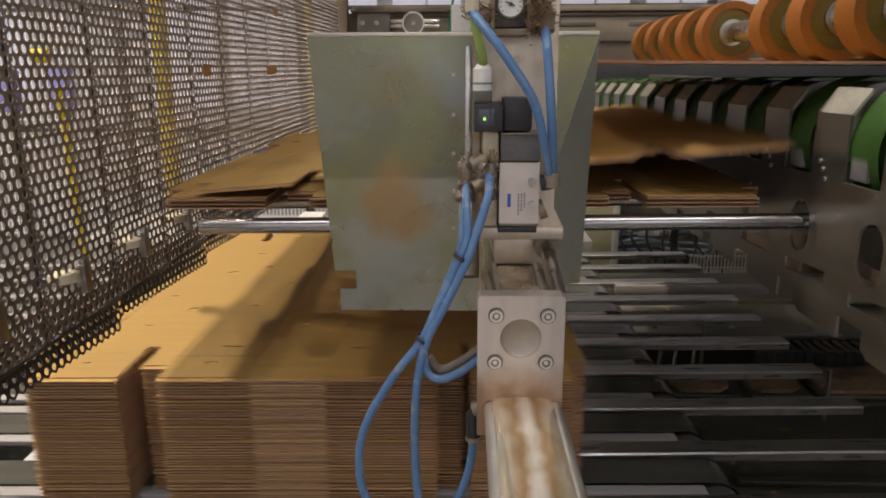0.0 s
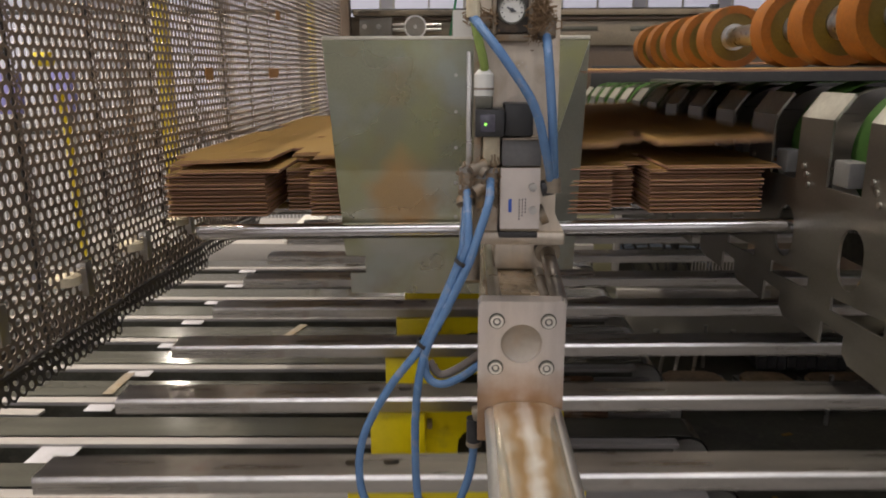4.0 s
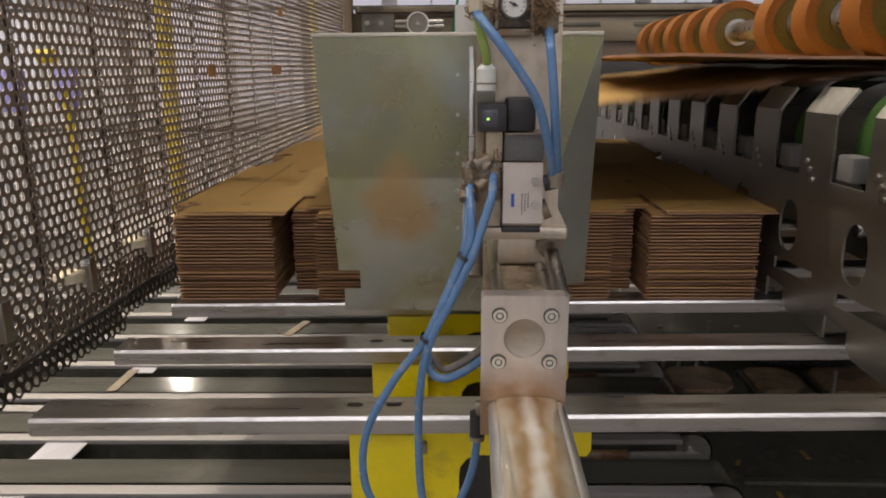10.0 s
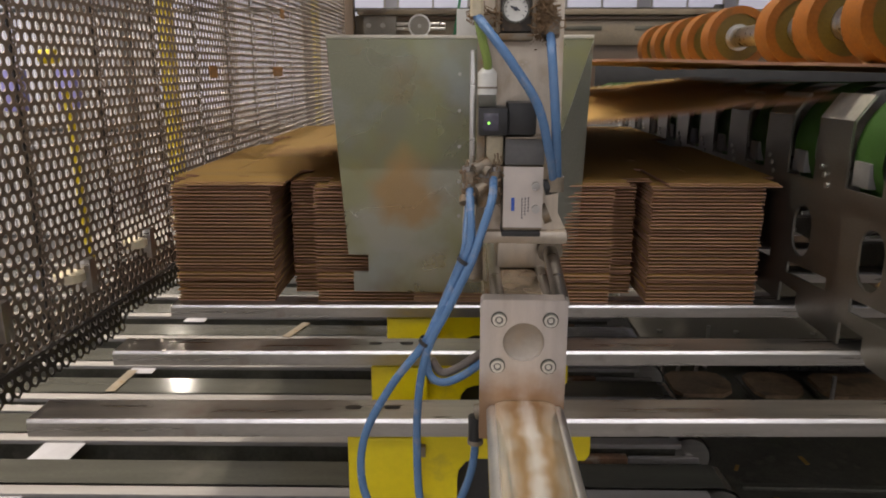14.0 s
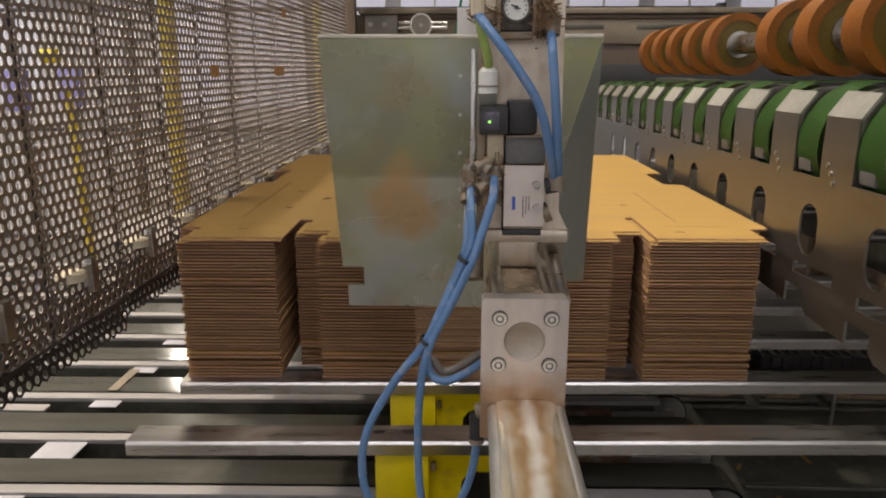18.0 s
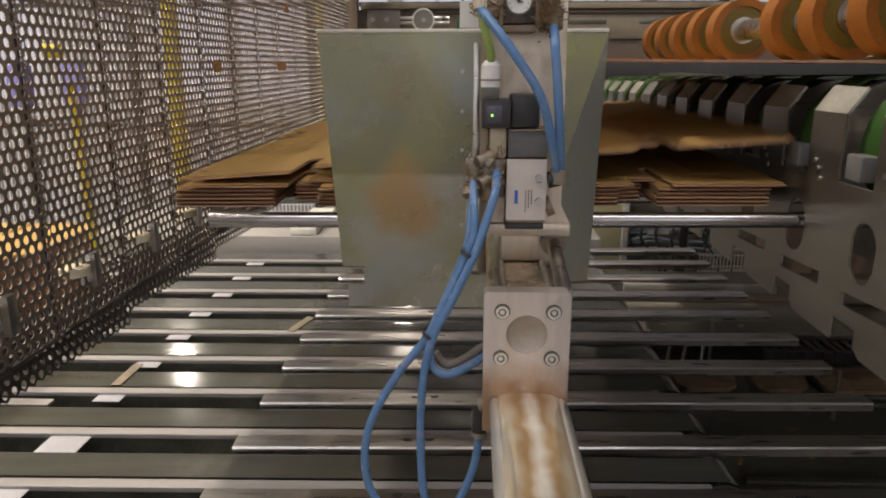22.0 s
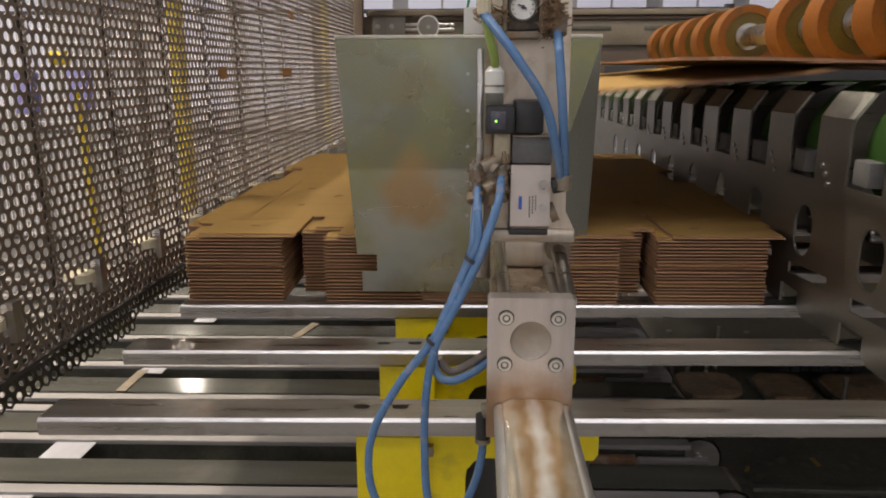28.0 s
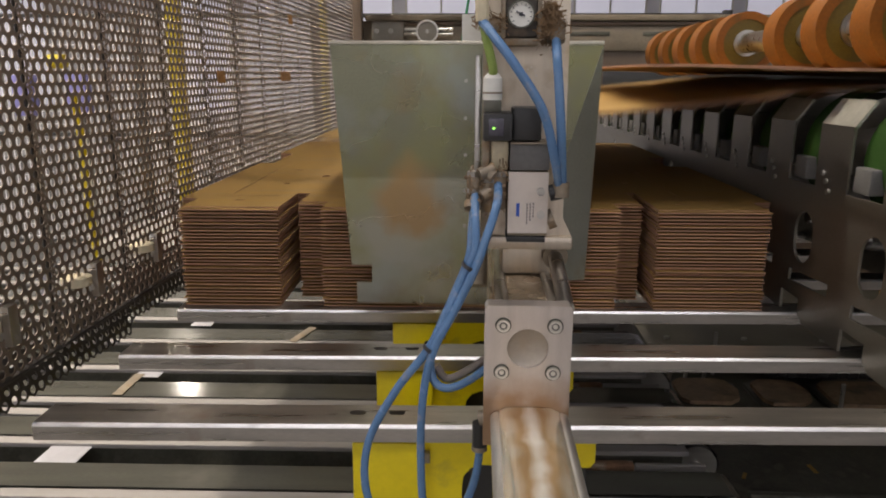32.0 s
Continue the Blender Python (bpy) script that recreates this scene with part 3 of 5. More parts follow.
# ---- catching rods ----
def catching_rods():
    t = thing("catching_rods", "row of round chromed rods that slide in to catch boxes", "rods", (0, 0, 0))
    me = mesh_of("rod", rod(B(), (-0.453, 0, 0), (1.75, 0, 0), 0.0135, seg=24), ROD)
    tip = mesh_of("rod_tip", rod(B(), (-0.458, 0, 0), (-0.4525, 0, 0), 0.010, 0.0135, seg=24), ROD)
    for k in range(10):
        for nm, m in (("rod", me), ("rod_tip", tip)):
            o = part(nm, m, None, t)
            o.location = (0, 1.205 + PITCH * k, 0.5845)
            o.rotation_euler = (0, radians(-0.6), radians(YAW))
    part("carrier", box(B(), 1.70, 1.78, 1.1, 3.3, 0.55, 0.62, 0.004), DARKMETAL, t)
    return t


RODS = catching_rods()


# ---- jogging side wall with comb top ----
def jog_wall():
    t = thing("side_jogger", "stainless comb-topped side plate with oblong rod openings", "machine plate", (WALLX, 0, 0))
    y0, y1 = 0.62, 3.62
    m = Matrix(((0, 0, 1, 0), (1, 0, 0, 0), (0, 1, 0, 0), (0, 0, 0, 1)))
    out = [(y0, 0.30)]
    for k in range(0, 12):
        a, d = 0.782 + PITCH * k, 0.437
        out += [(a - 0.02, d), (a, d + 0.012), (a, 0.474), (a + 0.070, 0.474), (a + 0.070, d)]
    out += [(y1, 0.437)]
    tabs = [0.9005 + COMB * q for q in range(13)]
    top = []
    for a in tabs:
        top += [(a, 0.674), (a, 0.775), (a + 0.104, 0.775), (a + 0.104, 0.674)]
    out += [(y1, 0.674)] + top[::-1]
    out[0] = (0.7465, 0.36)
    top[0:0] = [(0.7465, 0.674)]
    holes = []
    for k in range(-1, 9):
        holes.append(oblong(1.229 + PITCH * k, 0.583, 0.068, 0.090))
        y = 1.205 + PITCH * k
        holes.append([(y - 0.080, 0.506), (y + 0.062, 0.497), (y + 0.062, 0.518), (y - 0.080, 0.527)])
    plate = prism(B(), out, 0.004, m, holes)
    for v in plate.verts:
        v.co.z -= DROOP * (v.co.y - 1.1) * min(1.0, max(0.0, (v.co.z - 0.50) / 0.06))
    part("plate", plate, WALLSTEEL, t)
    flap = B()
    fp = [(0, 0.775), (0.004, 0.773), (0.031, 0.811), (0.027, 0.814)]
    prism(flap, fp, 0.104, Matrix(((1, 0, 0, 0), (0, 0, -1, 0.104), (0, 1, 0, 0), (0, 0, 0, 1))))
    flap_me = mesh_of("comb_flap", flap, FLAPM)
    blk_me = mesh_of("stop_block", box(B(), 0.006, 0.04, 0.0, 0.046, 0.676, 0.714, 0.003), GREYP)
    scr_me = mesh_of("screw", rod(B(), (-0.003, 0, 0), (0, 0, 0), 0.0045, seg=10), STEEL)
    for a in tabs:
        f = part("comb_flap", flap_me, None, t)
        fall = -DROOP * (a - 1.05)
        f.location = (0, a, fall)
        b = part("stop_block", blk_me, None, t, "grey plastic stop block")
        b.location = (0, a + COMB - 0.050, fall)
        for dy, dz in ((0.078, 0.698), (0.066, 0.686), (0.056, 0.671)):
            s = part("screw", scr_me, None, t)
            s.location = (0, a + dy, dz + fall)
    rnd = random.Random(6)
    for k in (-1, 1, 3):
        cy = 1.205 + PITCH * k
        for q in range(3):
            a, r0 = rnd.uniform(-0.4, 0.4), rnd.uniform(0.008, 0.014)
            leaf = prism(B(), [(-r0, 0), (r0 * 0.6, -0.004), (r0, 0.012), (0.2 * r0, 0.03 + 0.006 * q), (-0.7 * r0, 0.02)], 0.0015, Matrix.Translation((0.012 + 0.006 * q, cy + 0.003 * q, 0.5415)) @ Euler((radians(90), 0, radians(90))).to_matrix().to_4x4() @ Euler((0, a, 0)).to_matrix().to_4x4())
            part("wedged_scrap", leaf, KRAFT, t, "torn brown cardboard wedged in the opening")
    return t


WALL = jog_wall()


# ---- front jogging plate ----
PLATE_Y = 1.14        # plate drawn back; pushes 0.1 towards the stack on a rising guide


EDGE_BRIGHT = mat("pale_sheet_edge", (0.66, 0.62, 0.52), 0.45, 0.6, 0.15, 20, 0.03, 200)


def front_jogger():
    t = thing("front_jogger", "galvanised steel pusher plate with rust stains and bent side flange", "machine plate", (0, PLATE_Y, 0))
    m = Matrix(((1, 0, 0, 0), (0, 0, -1, 0), (0, 1, 0, 0), (0, 0, 0, 1)))
    out = [(-0.205, 0.46), (-0.205, 0.497), (-0.178, 0.497), (-0.178, 0.528), (-0.213, 0.528), (-0.240, 0.902), (0.201, 0.897), (0.080, 0.497), (0.068, 0.46)]
    part("plate", prism(B(), out, 0.003, m), GALV_PLATE, t)
    part("top_edge", box(B(), -0.240, 0.201, -0.006, 0.0005, 0.8965, 0.9025, 0.001), EDGE_BRIGHT, t, "pale bright top edge")
    fl = B()
    tri = [fl.verts.new(p) for p in ((0.0805, -0.001, 0.50), (0.196, 0.045, 0.494), (0.2015, 0.0, 0.895), (0.0805, 0.002, 0.50), (0.196, 0.048, 0.494), (0.2015, 0.003, 0.895))]
    for f in ((0, 1, 2), (5, 4, 3), (0, 3, 4, 1), (1, 4, 5, 2), (2, 5, 3, 0)):
        fl.faces.new([tri[q] for q in f])
    bmesh.ops.recalc_face_normals(fl, faces=fl.faces)
    part("side_flange", fl, GALV, t, "bent galvanised side flange")
    for z in (0.60, 0.66, 0.72, 0.78, 0.84):
        part("rivet", rod(B(), (-0.018, -0.006, z), (-0.018, -0.003, z), 0.003, seg=8), STEEL, t)
    part("push_rod", rod(B(), (0.055, -0.58, 0.64), (0.055, -0.003, 0.64), 0.011), STEEL, t, "polished push rod")
    return t


PLATE = front_jogger()


# ---- perforated guard panels ----
def guard_mesh(z0, z1, width, p=0.0185, hole=0.0063, th=0.0015):
    """Sheet in the y-z plane from hexagonal cells, each with a round opening through it."""
    ry = p * 0.866
    verts, faces, key = [], [], {}

    def vid(y, z, x):
        k = (round(y, 5), round(z, 5), x)
        if k not in key:
            key[k] = len(verts)
            verts.append((x, y, z))
        return key[k]

    rows = int((z1 - z0) / ry)
    cols = int(width / p)
    for j in range(rows):
        for i in range(cols):
            cy, cz = (i + 0.25 + 0.5 * (j % 2)) * width / cols + 0.0, z0 + (j + 0.5) * ry
            pp = width / cols
            outer, inner = [], []
            for k in range(12):
                a = math.radians(30 * k + 30)
                rad = pp / 1.7320508 if k % 2 == 0 else pp / 2
                outer.append((cy + math.cos(a) * rad, cz + math.sin(a) * rad * ry / (pp * 0.866)))
                inner.append((cy + math.cos(a) * hole, cz + math.sin(a) * hole))
            for k in range(12):
                q = (k + 1) % 12
                fo = [vid(*outer[k], 0.0), vid(*outer[q], 0.0), vid(*inner[q], 0.0), vid(*inner[k], 0.0)]
                faces.append(fo)
                faces.append([vid(*inner[k], 0.0), vid(*inner[q], 0.0), vid(*inner[q], -th), vid(*inner[k], -th)])
    me = bpy.data.meshes.new("guard_panel")
    me.from_pydata(verts, [], faces)
    return me


TAPE = mat("orange_tape", (0.45, 0.25, 0.09), 0.6, 0, 0.3, 60)


def guard():
    t = thing("perforated_guard", "tall perforated steel guard of narrow bolted panels", "machine guard", (MESHX, 0, 0))
    me = guard_mesh(0.465, 1.42, PITCH - 0.008)
    me.materials.append(MESH)
    low = guard_mesh(0.0, 0.085, PITCH - 0.002, hole=0.0060)
    low.materials.append(MESH_DARK)
    seam_me = guard_mesh(0.465, 1.42, 0.0105, p=0.0105, hole=0.0021)
    seam_me.materials.append(MESH)
    back_me = mesh_of("seam_backing", box(B(), -0.006, -0.004, -0.009, -0.001, 0.465, 1.42), BLACK)
    lip_me = mesh_of("lower_lip", box(B(), -0.010, 0.002, 0, PITCH - 0.004, 0.457, 0.463, 0.002), MESH_DARK)
    bl = rod(B(), (-0.014, 0.06, 0.535), (-0.014, 0.06, 0.548), 0.022, seg=20)
    bl_me = mesh_of("bumper", bl, TUBE_CREAM)
    ang = box(B(), -0.02, 0.010, 0.095, 0.115, 0.505, 0.560, 0.002)
    ang_me = mesh_of("bumper_bracket", ang, STEEL)
    for k in range(14):
        y = 0.752 + PITCH * k - PITCH
        o = part("guard_panel", me, None, t)
        o.location = (0, y, 0)
        s = part("seam_strip", seam_me, None, t)
        s.location = (0.0012, y - 0.010, 0)
        part("seam_backing", back_me, None, t).location = (0, y, 0)
        lp = part("lower_lip", lip_me, None, t, "dark bent lower lip")
        lp.location = (0, y, 0)
        lo = part("hanging_strip", low, None, t, "dark perforated strip hanging below the guard")
        lo.location = (-0.004, y, 0.413 + 0.012 * (k % 2))
        lo.rotation_euler = (radians(-3), radians(-8), 0)
        lo = part("hanging_strip", low, None, t, "dark perforated strip hanging below the guard")
        lo.location = (-0.018, y + 0.006, 0.418 + 0.012 * (k % 2))
        lo.rotation_euler = (radians(-3), radians(-8), 0)
        b = part("bumper", bl_me, None, t, "cream plastic bumper disc")
        b.location = (0.01, y, 0)
        b = part("bumper_bracket", ang_me, None, t)
        b.location = (0, y, 0)
    for y, z, w in ((2.230, 0.824, 0.11), (1.682, 0.826, 0.05), (2.35, 1.00, 0.05)):
        part("tape_patch", box(B(), 0.003, 0.0045, y, y + w, z, z + 0.028), TAPE, t, "orange tape patch")
    part("yellow_upright", box(B(), -0.10, -0.075, 1.655, 1.70, 0.52, 1.36, 0.004), YELLOW, t, "yellow painted upright")
    part("yellow_upright", box(B(), -0.10, -0.075, 3.30, 3.36, 0.52, 1.36, 0.004), YELLOW, t, "yellow painted upright")
    part("yellow_cable", hose(B(), [(-0.07, 1.20, 0.812), (-0.07, 1.207, 0.75), (-0.068, 1.204, 0.66), (-0.07, 1.212, 0.58), (-0.07, 1.22, 0.50)], 0.0065), YELLOW, t, "yellow hanging cable")
    part("yellow_cap", rod(B(), (-0.075, 1.150, 0.866), (-0.050, 1.150, 0.866), 0.011), YELLOW, t, "small yellow cap")
    part("top_rail", box(B(), -0.020, 0.006, 0.46, 3.66, 1.42, 1.60, 0.004), PAINT_GREY, t)
    part("end_post", box(B(), -0.03, 0.03, 3.66, 3.72, -0.75, 1.60, 0.004), PAINT_BROWN, t)
    part("front_post", box(B(), -0.03, 0.03, 0.40, 0.46, -0.75, 1.60, 0.004), PAINT_GREY, t)
    return t


guard()


# ---- feed rollers: green belts below, orange wheels above ----
def ring_profile(bm, cx, cz, y0, y1, r_out, r_in, seg=40):
    pts = [[], [], [], []]
    for k in range(seg):
        a = 2 * math.pi * k / seg
        c, s = math.cos(a), math.sin(a)
        for i, (r, y) in enumerate(((r_out, y0), (r_out, y1), (r_in, y1), (r_in, y0))):
            pts[i].append(bm.verts.new((cx + c * r, y, cz + s * r)))
    for k in range(seg):
        q = (k + 1) % seg
        for i in range(4):
            bm.faces.new((pts[i][k], pts[i][q], pts[(i + 1) % 4][q], pts[(i + 1) % 4][k]))
    bmesh.ops.recalc_face_normals(bm, faces=bm.faces)
    return bm


def green_belts():
    t = thing("lower_feed_belts", "row of green feed belts on grey pulleys beside the comb plate", "conveyor", (0, 0, 0))
    cx, cz, r = 0.686, 0.724, 0.108
    bm = B()
    ring = [(cx + 2.6, cz + r)]
    for k in range(25):
        a = math.pi / 2 + math.pi * k / 24
        ring.append((cx + math.cos(a) * r, cz + math.sin(a) * r))
    ring.append((cx + 2.6, cz - r))
    v = [[bm.verts.new((x, y, z)) for x, z in ring] for y in (0, 0.078)]
    for k in range(len(ring) - 1):
        bm.faces.new((v[0][k], v[0][k + 1], v[1][k + 1], v[1][k]))
    bmesh.ops.solidify(bm, geom=bm.faces[:], thickness=0.006)
    belt_me = mesh_of("green_belt", bm, GREEN)
    p = ring_profile(B(), cx, cz, -0.020, 0.082, r - 0.0085, 0.03)
    pul_me = mesh_of("pulley", p, STEEL)
    for k in range(14):
        y = 0.9005 + COMB * k - 0.0755
        fall = -DROOP * (y - 1.05)
        o = part("green_belt", belt_me, None, t)
        o.location = (0, y, fall)
        o = part("pulley", pul_me, None, t)
        o.location = (0, y, fall)
    part("shaft", rod(B(), (cx, 0.6, cz + 0.009), (cx, 3.7, cz - 0.053), 0.03), STEEL, t)
    part("bearing_beam", box(B(), 0.88, 0.98, 0.6, 3.6, 0.42, 0.80, 0.004), DARKMETAL, t)
    return t


green_belts()


def orange_wheels():
    t = thing("upper_feed_wheels", "row of orange polyurethane feed wheels on a steel shaft", "rollers", (0, 0, 0))
    cx, cz, r = 0.72, 0.9155, 0.082
    tyre = mesh_of("tyre", ring_profile(B(), cx, cz, 0, 0.066, r, r - 0.020), ORANGE)
    disc = mesh_of("disc", ring_profile(B(), cx, cz, 0.005, 0.061, r - 0.019, 0.034), OCHRE)
    hub = mesh_of("hub", ring_profile(B(), cx, cz, 0.001, 0.065, 0.0345, 0.026), STEEL)
    for k in (0, 1, 2, 3, 4, 6, 7, 8, 9, 10):
        y = 0.875 + 0.196 * k
        for nm, me in (("tyre", tyre), ("disc", disc), ("hub", hub)):
            o = part(nm, me, None, t)
            o.location = (0, y, -0.007 * (y - 1.05))
    part("shaft", rod(B(), (cx, 0.6, cz + 0.003), (cx, 3.1, cz - 0.014), 0.0262), STEEL, t)
    return t


WHEELS = orange_wheels()
# unseen sheet, added to block lamp light from the left of the stack
solo("shade_sheet", box(B(), -0.62, -0.28, 0.86, 3.72, 1.60, 1.63, 0.004), PAINT_BROWN, "unseen brown sheet on the guard rail, added to shade the stack", "machine cover")
solo("feed_frame_side", box(B(), 1.9, 2.0, 0.2, 4.9, -0.75, 0.60, 0.006), PAINT_BROWN, "brown painted side frame of the feeding machine", "machine frame")

# ---- far cross beam with clamp knob ----
CLAMPM = mat("pale_grey_paint", (0.30, 0.28, 0.24), 0.45, 0.2, 0.15, 9, 0.03, 120)


def cross_beam():
    t = thing("cross_beam", "grey painted cross beam with slotted clamp and round knob", "machine frame", (0, 3.73, 0))
    part("beam", box(B(), -0.63, 1.88, 0, 0.10, 1.0, 1.100, 0.004), PAINT_TAN, t)
    part("ledge", box(B(), -0.56, 1.86, -0.030, 0.10, 1.1005, 1.128, 0.004), PAINT_TAN, t)
    part("rib", box(B(), -0.36, 1.85, -0.016, -0.001, 1.078, 1.096, 0.003), PAINT_BROWN, t)
    part("rear_apron", box(B(), 0.14, 3.4, 0.01, 0.03, 0.70, 0.999, 0.003), PAINT_BROWN, t, "dark brown rear apron")
    # added black strip, stands in for the shade inside the machine
    part("dark_interior_strip", box(B(), 0.62, 3.4, 0.002, 0.008, 0.70, 0.862, 0.002), BLACK, t, "black strip standing in for the shaded machine interior")
    part("lower_panel", box(B(), -0.36, 1.85, -0.006, -0.001, 0.96, 1.074, 0.002), PAINT_TAN, t, "brown-grey slotted panel")
    for x in (0.42, 0.80, 1.18):
        part("slot_cover", box(B(), x, x + 0.22, -0.010, -0.0065, 1.03, 1.050, 0.002), DARKMETAL, t)
    part("clamp_plate", box(B(), -0.53, -0.37, -0.012, -0.002, 0.985, 1.098, 0.003), CLAMPM, t)
    for z in (1.036, 1.058):
        part("clamp_bar", rod(B(), (-0.365, -0.03, z), (-0.125, -0.03, z), 0.0085), ALU_BRIGHT, t)
    k = rod(B(), (-0.25, -0.07, 1.047), (-0.25, -0.04, 1.047), 0.05, seg=28)
    part("knob", k, CLAMPM, t, "round grey clamp knob")
    part("knob_rim", ring_profile(B(), -0.25, 1.047, -0.074, -0.069, 0.055, 0.047), ALU_BRIGHT, t)
    part("knob_screw", rod(B(), (-0.25, -0.076, 1.047), (-0.25, -0.0705, 1.047), 0.009, seg=12), STEEL, t)
    for x in (-0.505, -0.435):
        part("bolt", rod(B(), (x, -0.018, 1.052), (x, -0.0105, 1.052), 0.013, seg=6), STEEL, t)
    part("support_leg", box(B(), 1.80, 1.88, 0.04, 0.10, -0.75, 1.0, 0.004), PAINT_BROWN, t)
    part("support_leg", box(B(), -0.63, -0.57, 0.0, 0.10, -0.75, 1.0, 0.004), PAINT_GREY, t)
    return t


cross_beam()


# ---- pneumatic arm before the camera ----
def arm():
    t = thing("pneumatic_arm", "aluminium pusher arm with air cylinder, valve and bolted end block", "machine arm", (0, 0, 0))
    # end block with four bolts and a round pocket
    blk = B()
    m = Matrix(((1, 0, 0, 0), (0, 0, -1, 0.535), (0, 1, 0, 0), (0, 0, 0, 1)))
    pocket = [(0.0425 + math.cos(a * math.pi / 14) * 0.0158, 0.6465 + math.sin(a * math.pi / 14) * 0.0158) for a in range(28)]
    prism(blk, [(0.0095, 0.565), (0.0755, 0.565), (0.0755, 0.678), (0.0735, 0.6805), (0.0115, 0.6805), (0.0095, 0.678)], 0.015, m, [pocket])
    part("end_block", blk, ALU_BLOCK, t)
    part("backing_plate", box(B(), 0.012, 0.073, 0.5352, 0.538, 0.575, 0.677), ALU, t)
    for x, z in ((0.0235, 0.6652), (0.0625, 0.6650), (0.0229, 0.6275), (0.062, 0.6275)):
        b = part("bolt", ring_profile(B(), x, z, 0.5172, 0.521, 0.0050, 0.0031, 24), ALU_BRIGHT, t, "bright socket head bolt")
        part("bolt_socket", rod(B(), (x, 0.5186, z), (x, 0.521, z), 0.0034, seg=18), GREYP, b)
        part("bolt_centre", rod(B(), (x, 0.5178, z), (x, 0.5187, z), 0.0019, seg=12), ALU_BRIGHT, b)
        # thin dark ring painted as the shadow round the bolt head
        part("bolt_shadow_ring", ring_profile(B(), x, z, 0.5190, 0.5202, 0.0061, 0.0052, 24), DARKMETAL, b)
    dish, was = B(), None
    for q in range(8):
        a = math.pi / 2 * q / 7
        ring = [dish.verts.new((0.0425 + math.cos(2 * math.pi * u / 28) * 0.01595 * math.cos(a), 0.5215 + 0.0045 * math.sin(a), 0.6465 + math.sin(2 * math.pi * u / 28) * 0.01595 * math.cos(a))) for u in range(28)] if q < 7 else None
        if was and ring:
            for u in range(28):
                dish.faces.new((was[u], was[(u + 1) % 28], ring[(u + 1) % 28], ring[u]))
        elif was:
            tip = dish.verts.new((0.0425, 0.526, 0.6465))
            for u in range(28):
                dish.faces.new((was[u], was[(u + 1) % 28], tip))
        was = ring
    part("dished_pocket", dish, ALU_MATT, t)
    # cylinder barrel running towards the camera: square profile with rounded shoulders
    out = []
    for cx, cz, a0 in ((0.0585, 0.584, 0), (0.0315, 0.584, 90), (0.0315, 0.545, 180), (0.0585, 0.545, 270)):
        for k in range(7):
            a = math.radians(a0 + 15 * k)
            out.append((cx + math.cos(a) * 0.0145, cz + math.sin(a) * 0.0145))
    bar = prism(B(), out, 0.42, Matrix(((1, 0, 0, 0), (0, 0, -1, 0.5195), (0, 1, 0, 0), (0, 0, 0, 1))))
    part("cylinder_barrel", bar, ALU_BARREL, t, "rusty oily aluminium cylinder barrel with a painted highlight")
    for x in (0.0205, 0.0700):
        part("tie_rod", rod(B(), (x, 0.10, 0.589), (x, 0.519, 0.589), 0.0056), ALU_BRIGHT, t, "bright tie rod")
    # guide profile behind the block
    part("guide_profile", box(B(), 0.014, 0.078, 0.5355, 0.76, 0.585, 0.670, 0.010), ALU_DIRTY, t)
    for x in (0.024, 0.066):
        part("guide_rail", rod(B(), (x, 0.536, 0.668), (x, 0.75, 0.668), 0.0055), STEEL, t)
    part("guide_web", box(B(), 0.026, 0.074, 0.645, 0.74, 0.6705, 0.7, 0.002), ALU, t)
    part("nose_ring", rod(B(), (0.0735, 0.636, 0.6895), (0.0735, 0.652, 0.6915), 0.0115), CAST, t)
    part("guide_rod", rod(B(), (0.0728, 0.540, 0.6722), (0.0735, 0.64, 0.6895), 0.0065), STEEL, t, "polished guide rod")
    # column plate
    col = prism(B(), [(0.010, 0.705), (0.0855, 0.700), (0.085, 0.712), (0.077, 0.728), (0.0745, 1.25), (0.010, 1.25)], 0.012, Matrix(((1, 0, 0, 0), (0, 0, -1, 0.634), (0, 1, 0, 0), (0, 0, 0, 1))))
    part("column", col, ALU, t)
    part("column_foot", box(B(), -0.006, 0.086, 0.616, 0.74, 0.7005, 0.7125, 0.003), ALU, t)
    part("foot_stud", rod(B(), (0.004, 0.64, 0.66), (0.004, 0.66, 0.70), 0.009), CAST, t)
    part("side_channel", box(B(), -0.0005, 0.0045, 0.60, 0.615, 0.715, 0.864, 0.0015), STEEL, t)
    part("inner_plate", box(B(), 0.0055, 0.0125, 0.598, 0.622, 0.71, 0.87, 0.001), CAST, t)
    # pin marks
    dots = B()
    for x, z in ((0.043, 0.853), (0.046, 0.855), (0.049, 0.852), (0.044, 0.847), (0.048, 0.845), (0.050, 0.848)):
        rod(dots, (x, 0.6205, z), (x, 0.622, z), 0.0009, seg=6)
    part("pin_marks", dots, LABELW, t)
    return t


arm()


LED = mat("green_lamp_glow", (0.35, 1.0, 0.12), 0.4, 0, 0, emit=1.5)


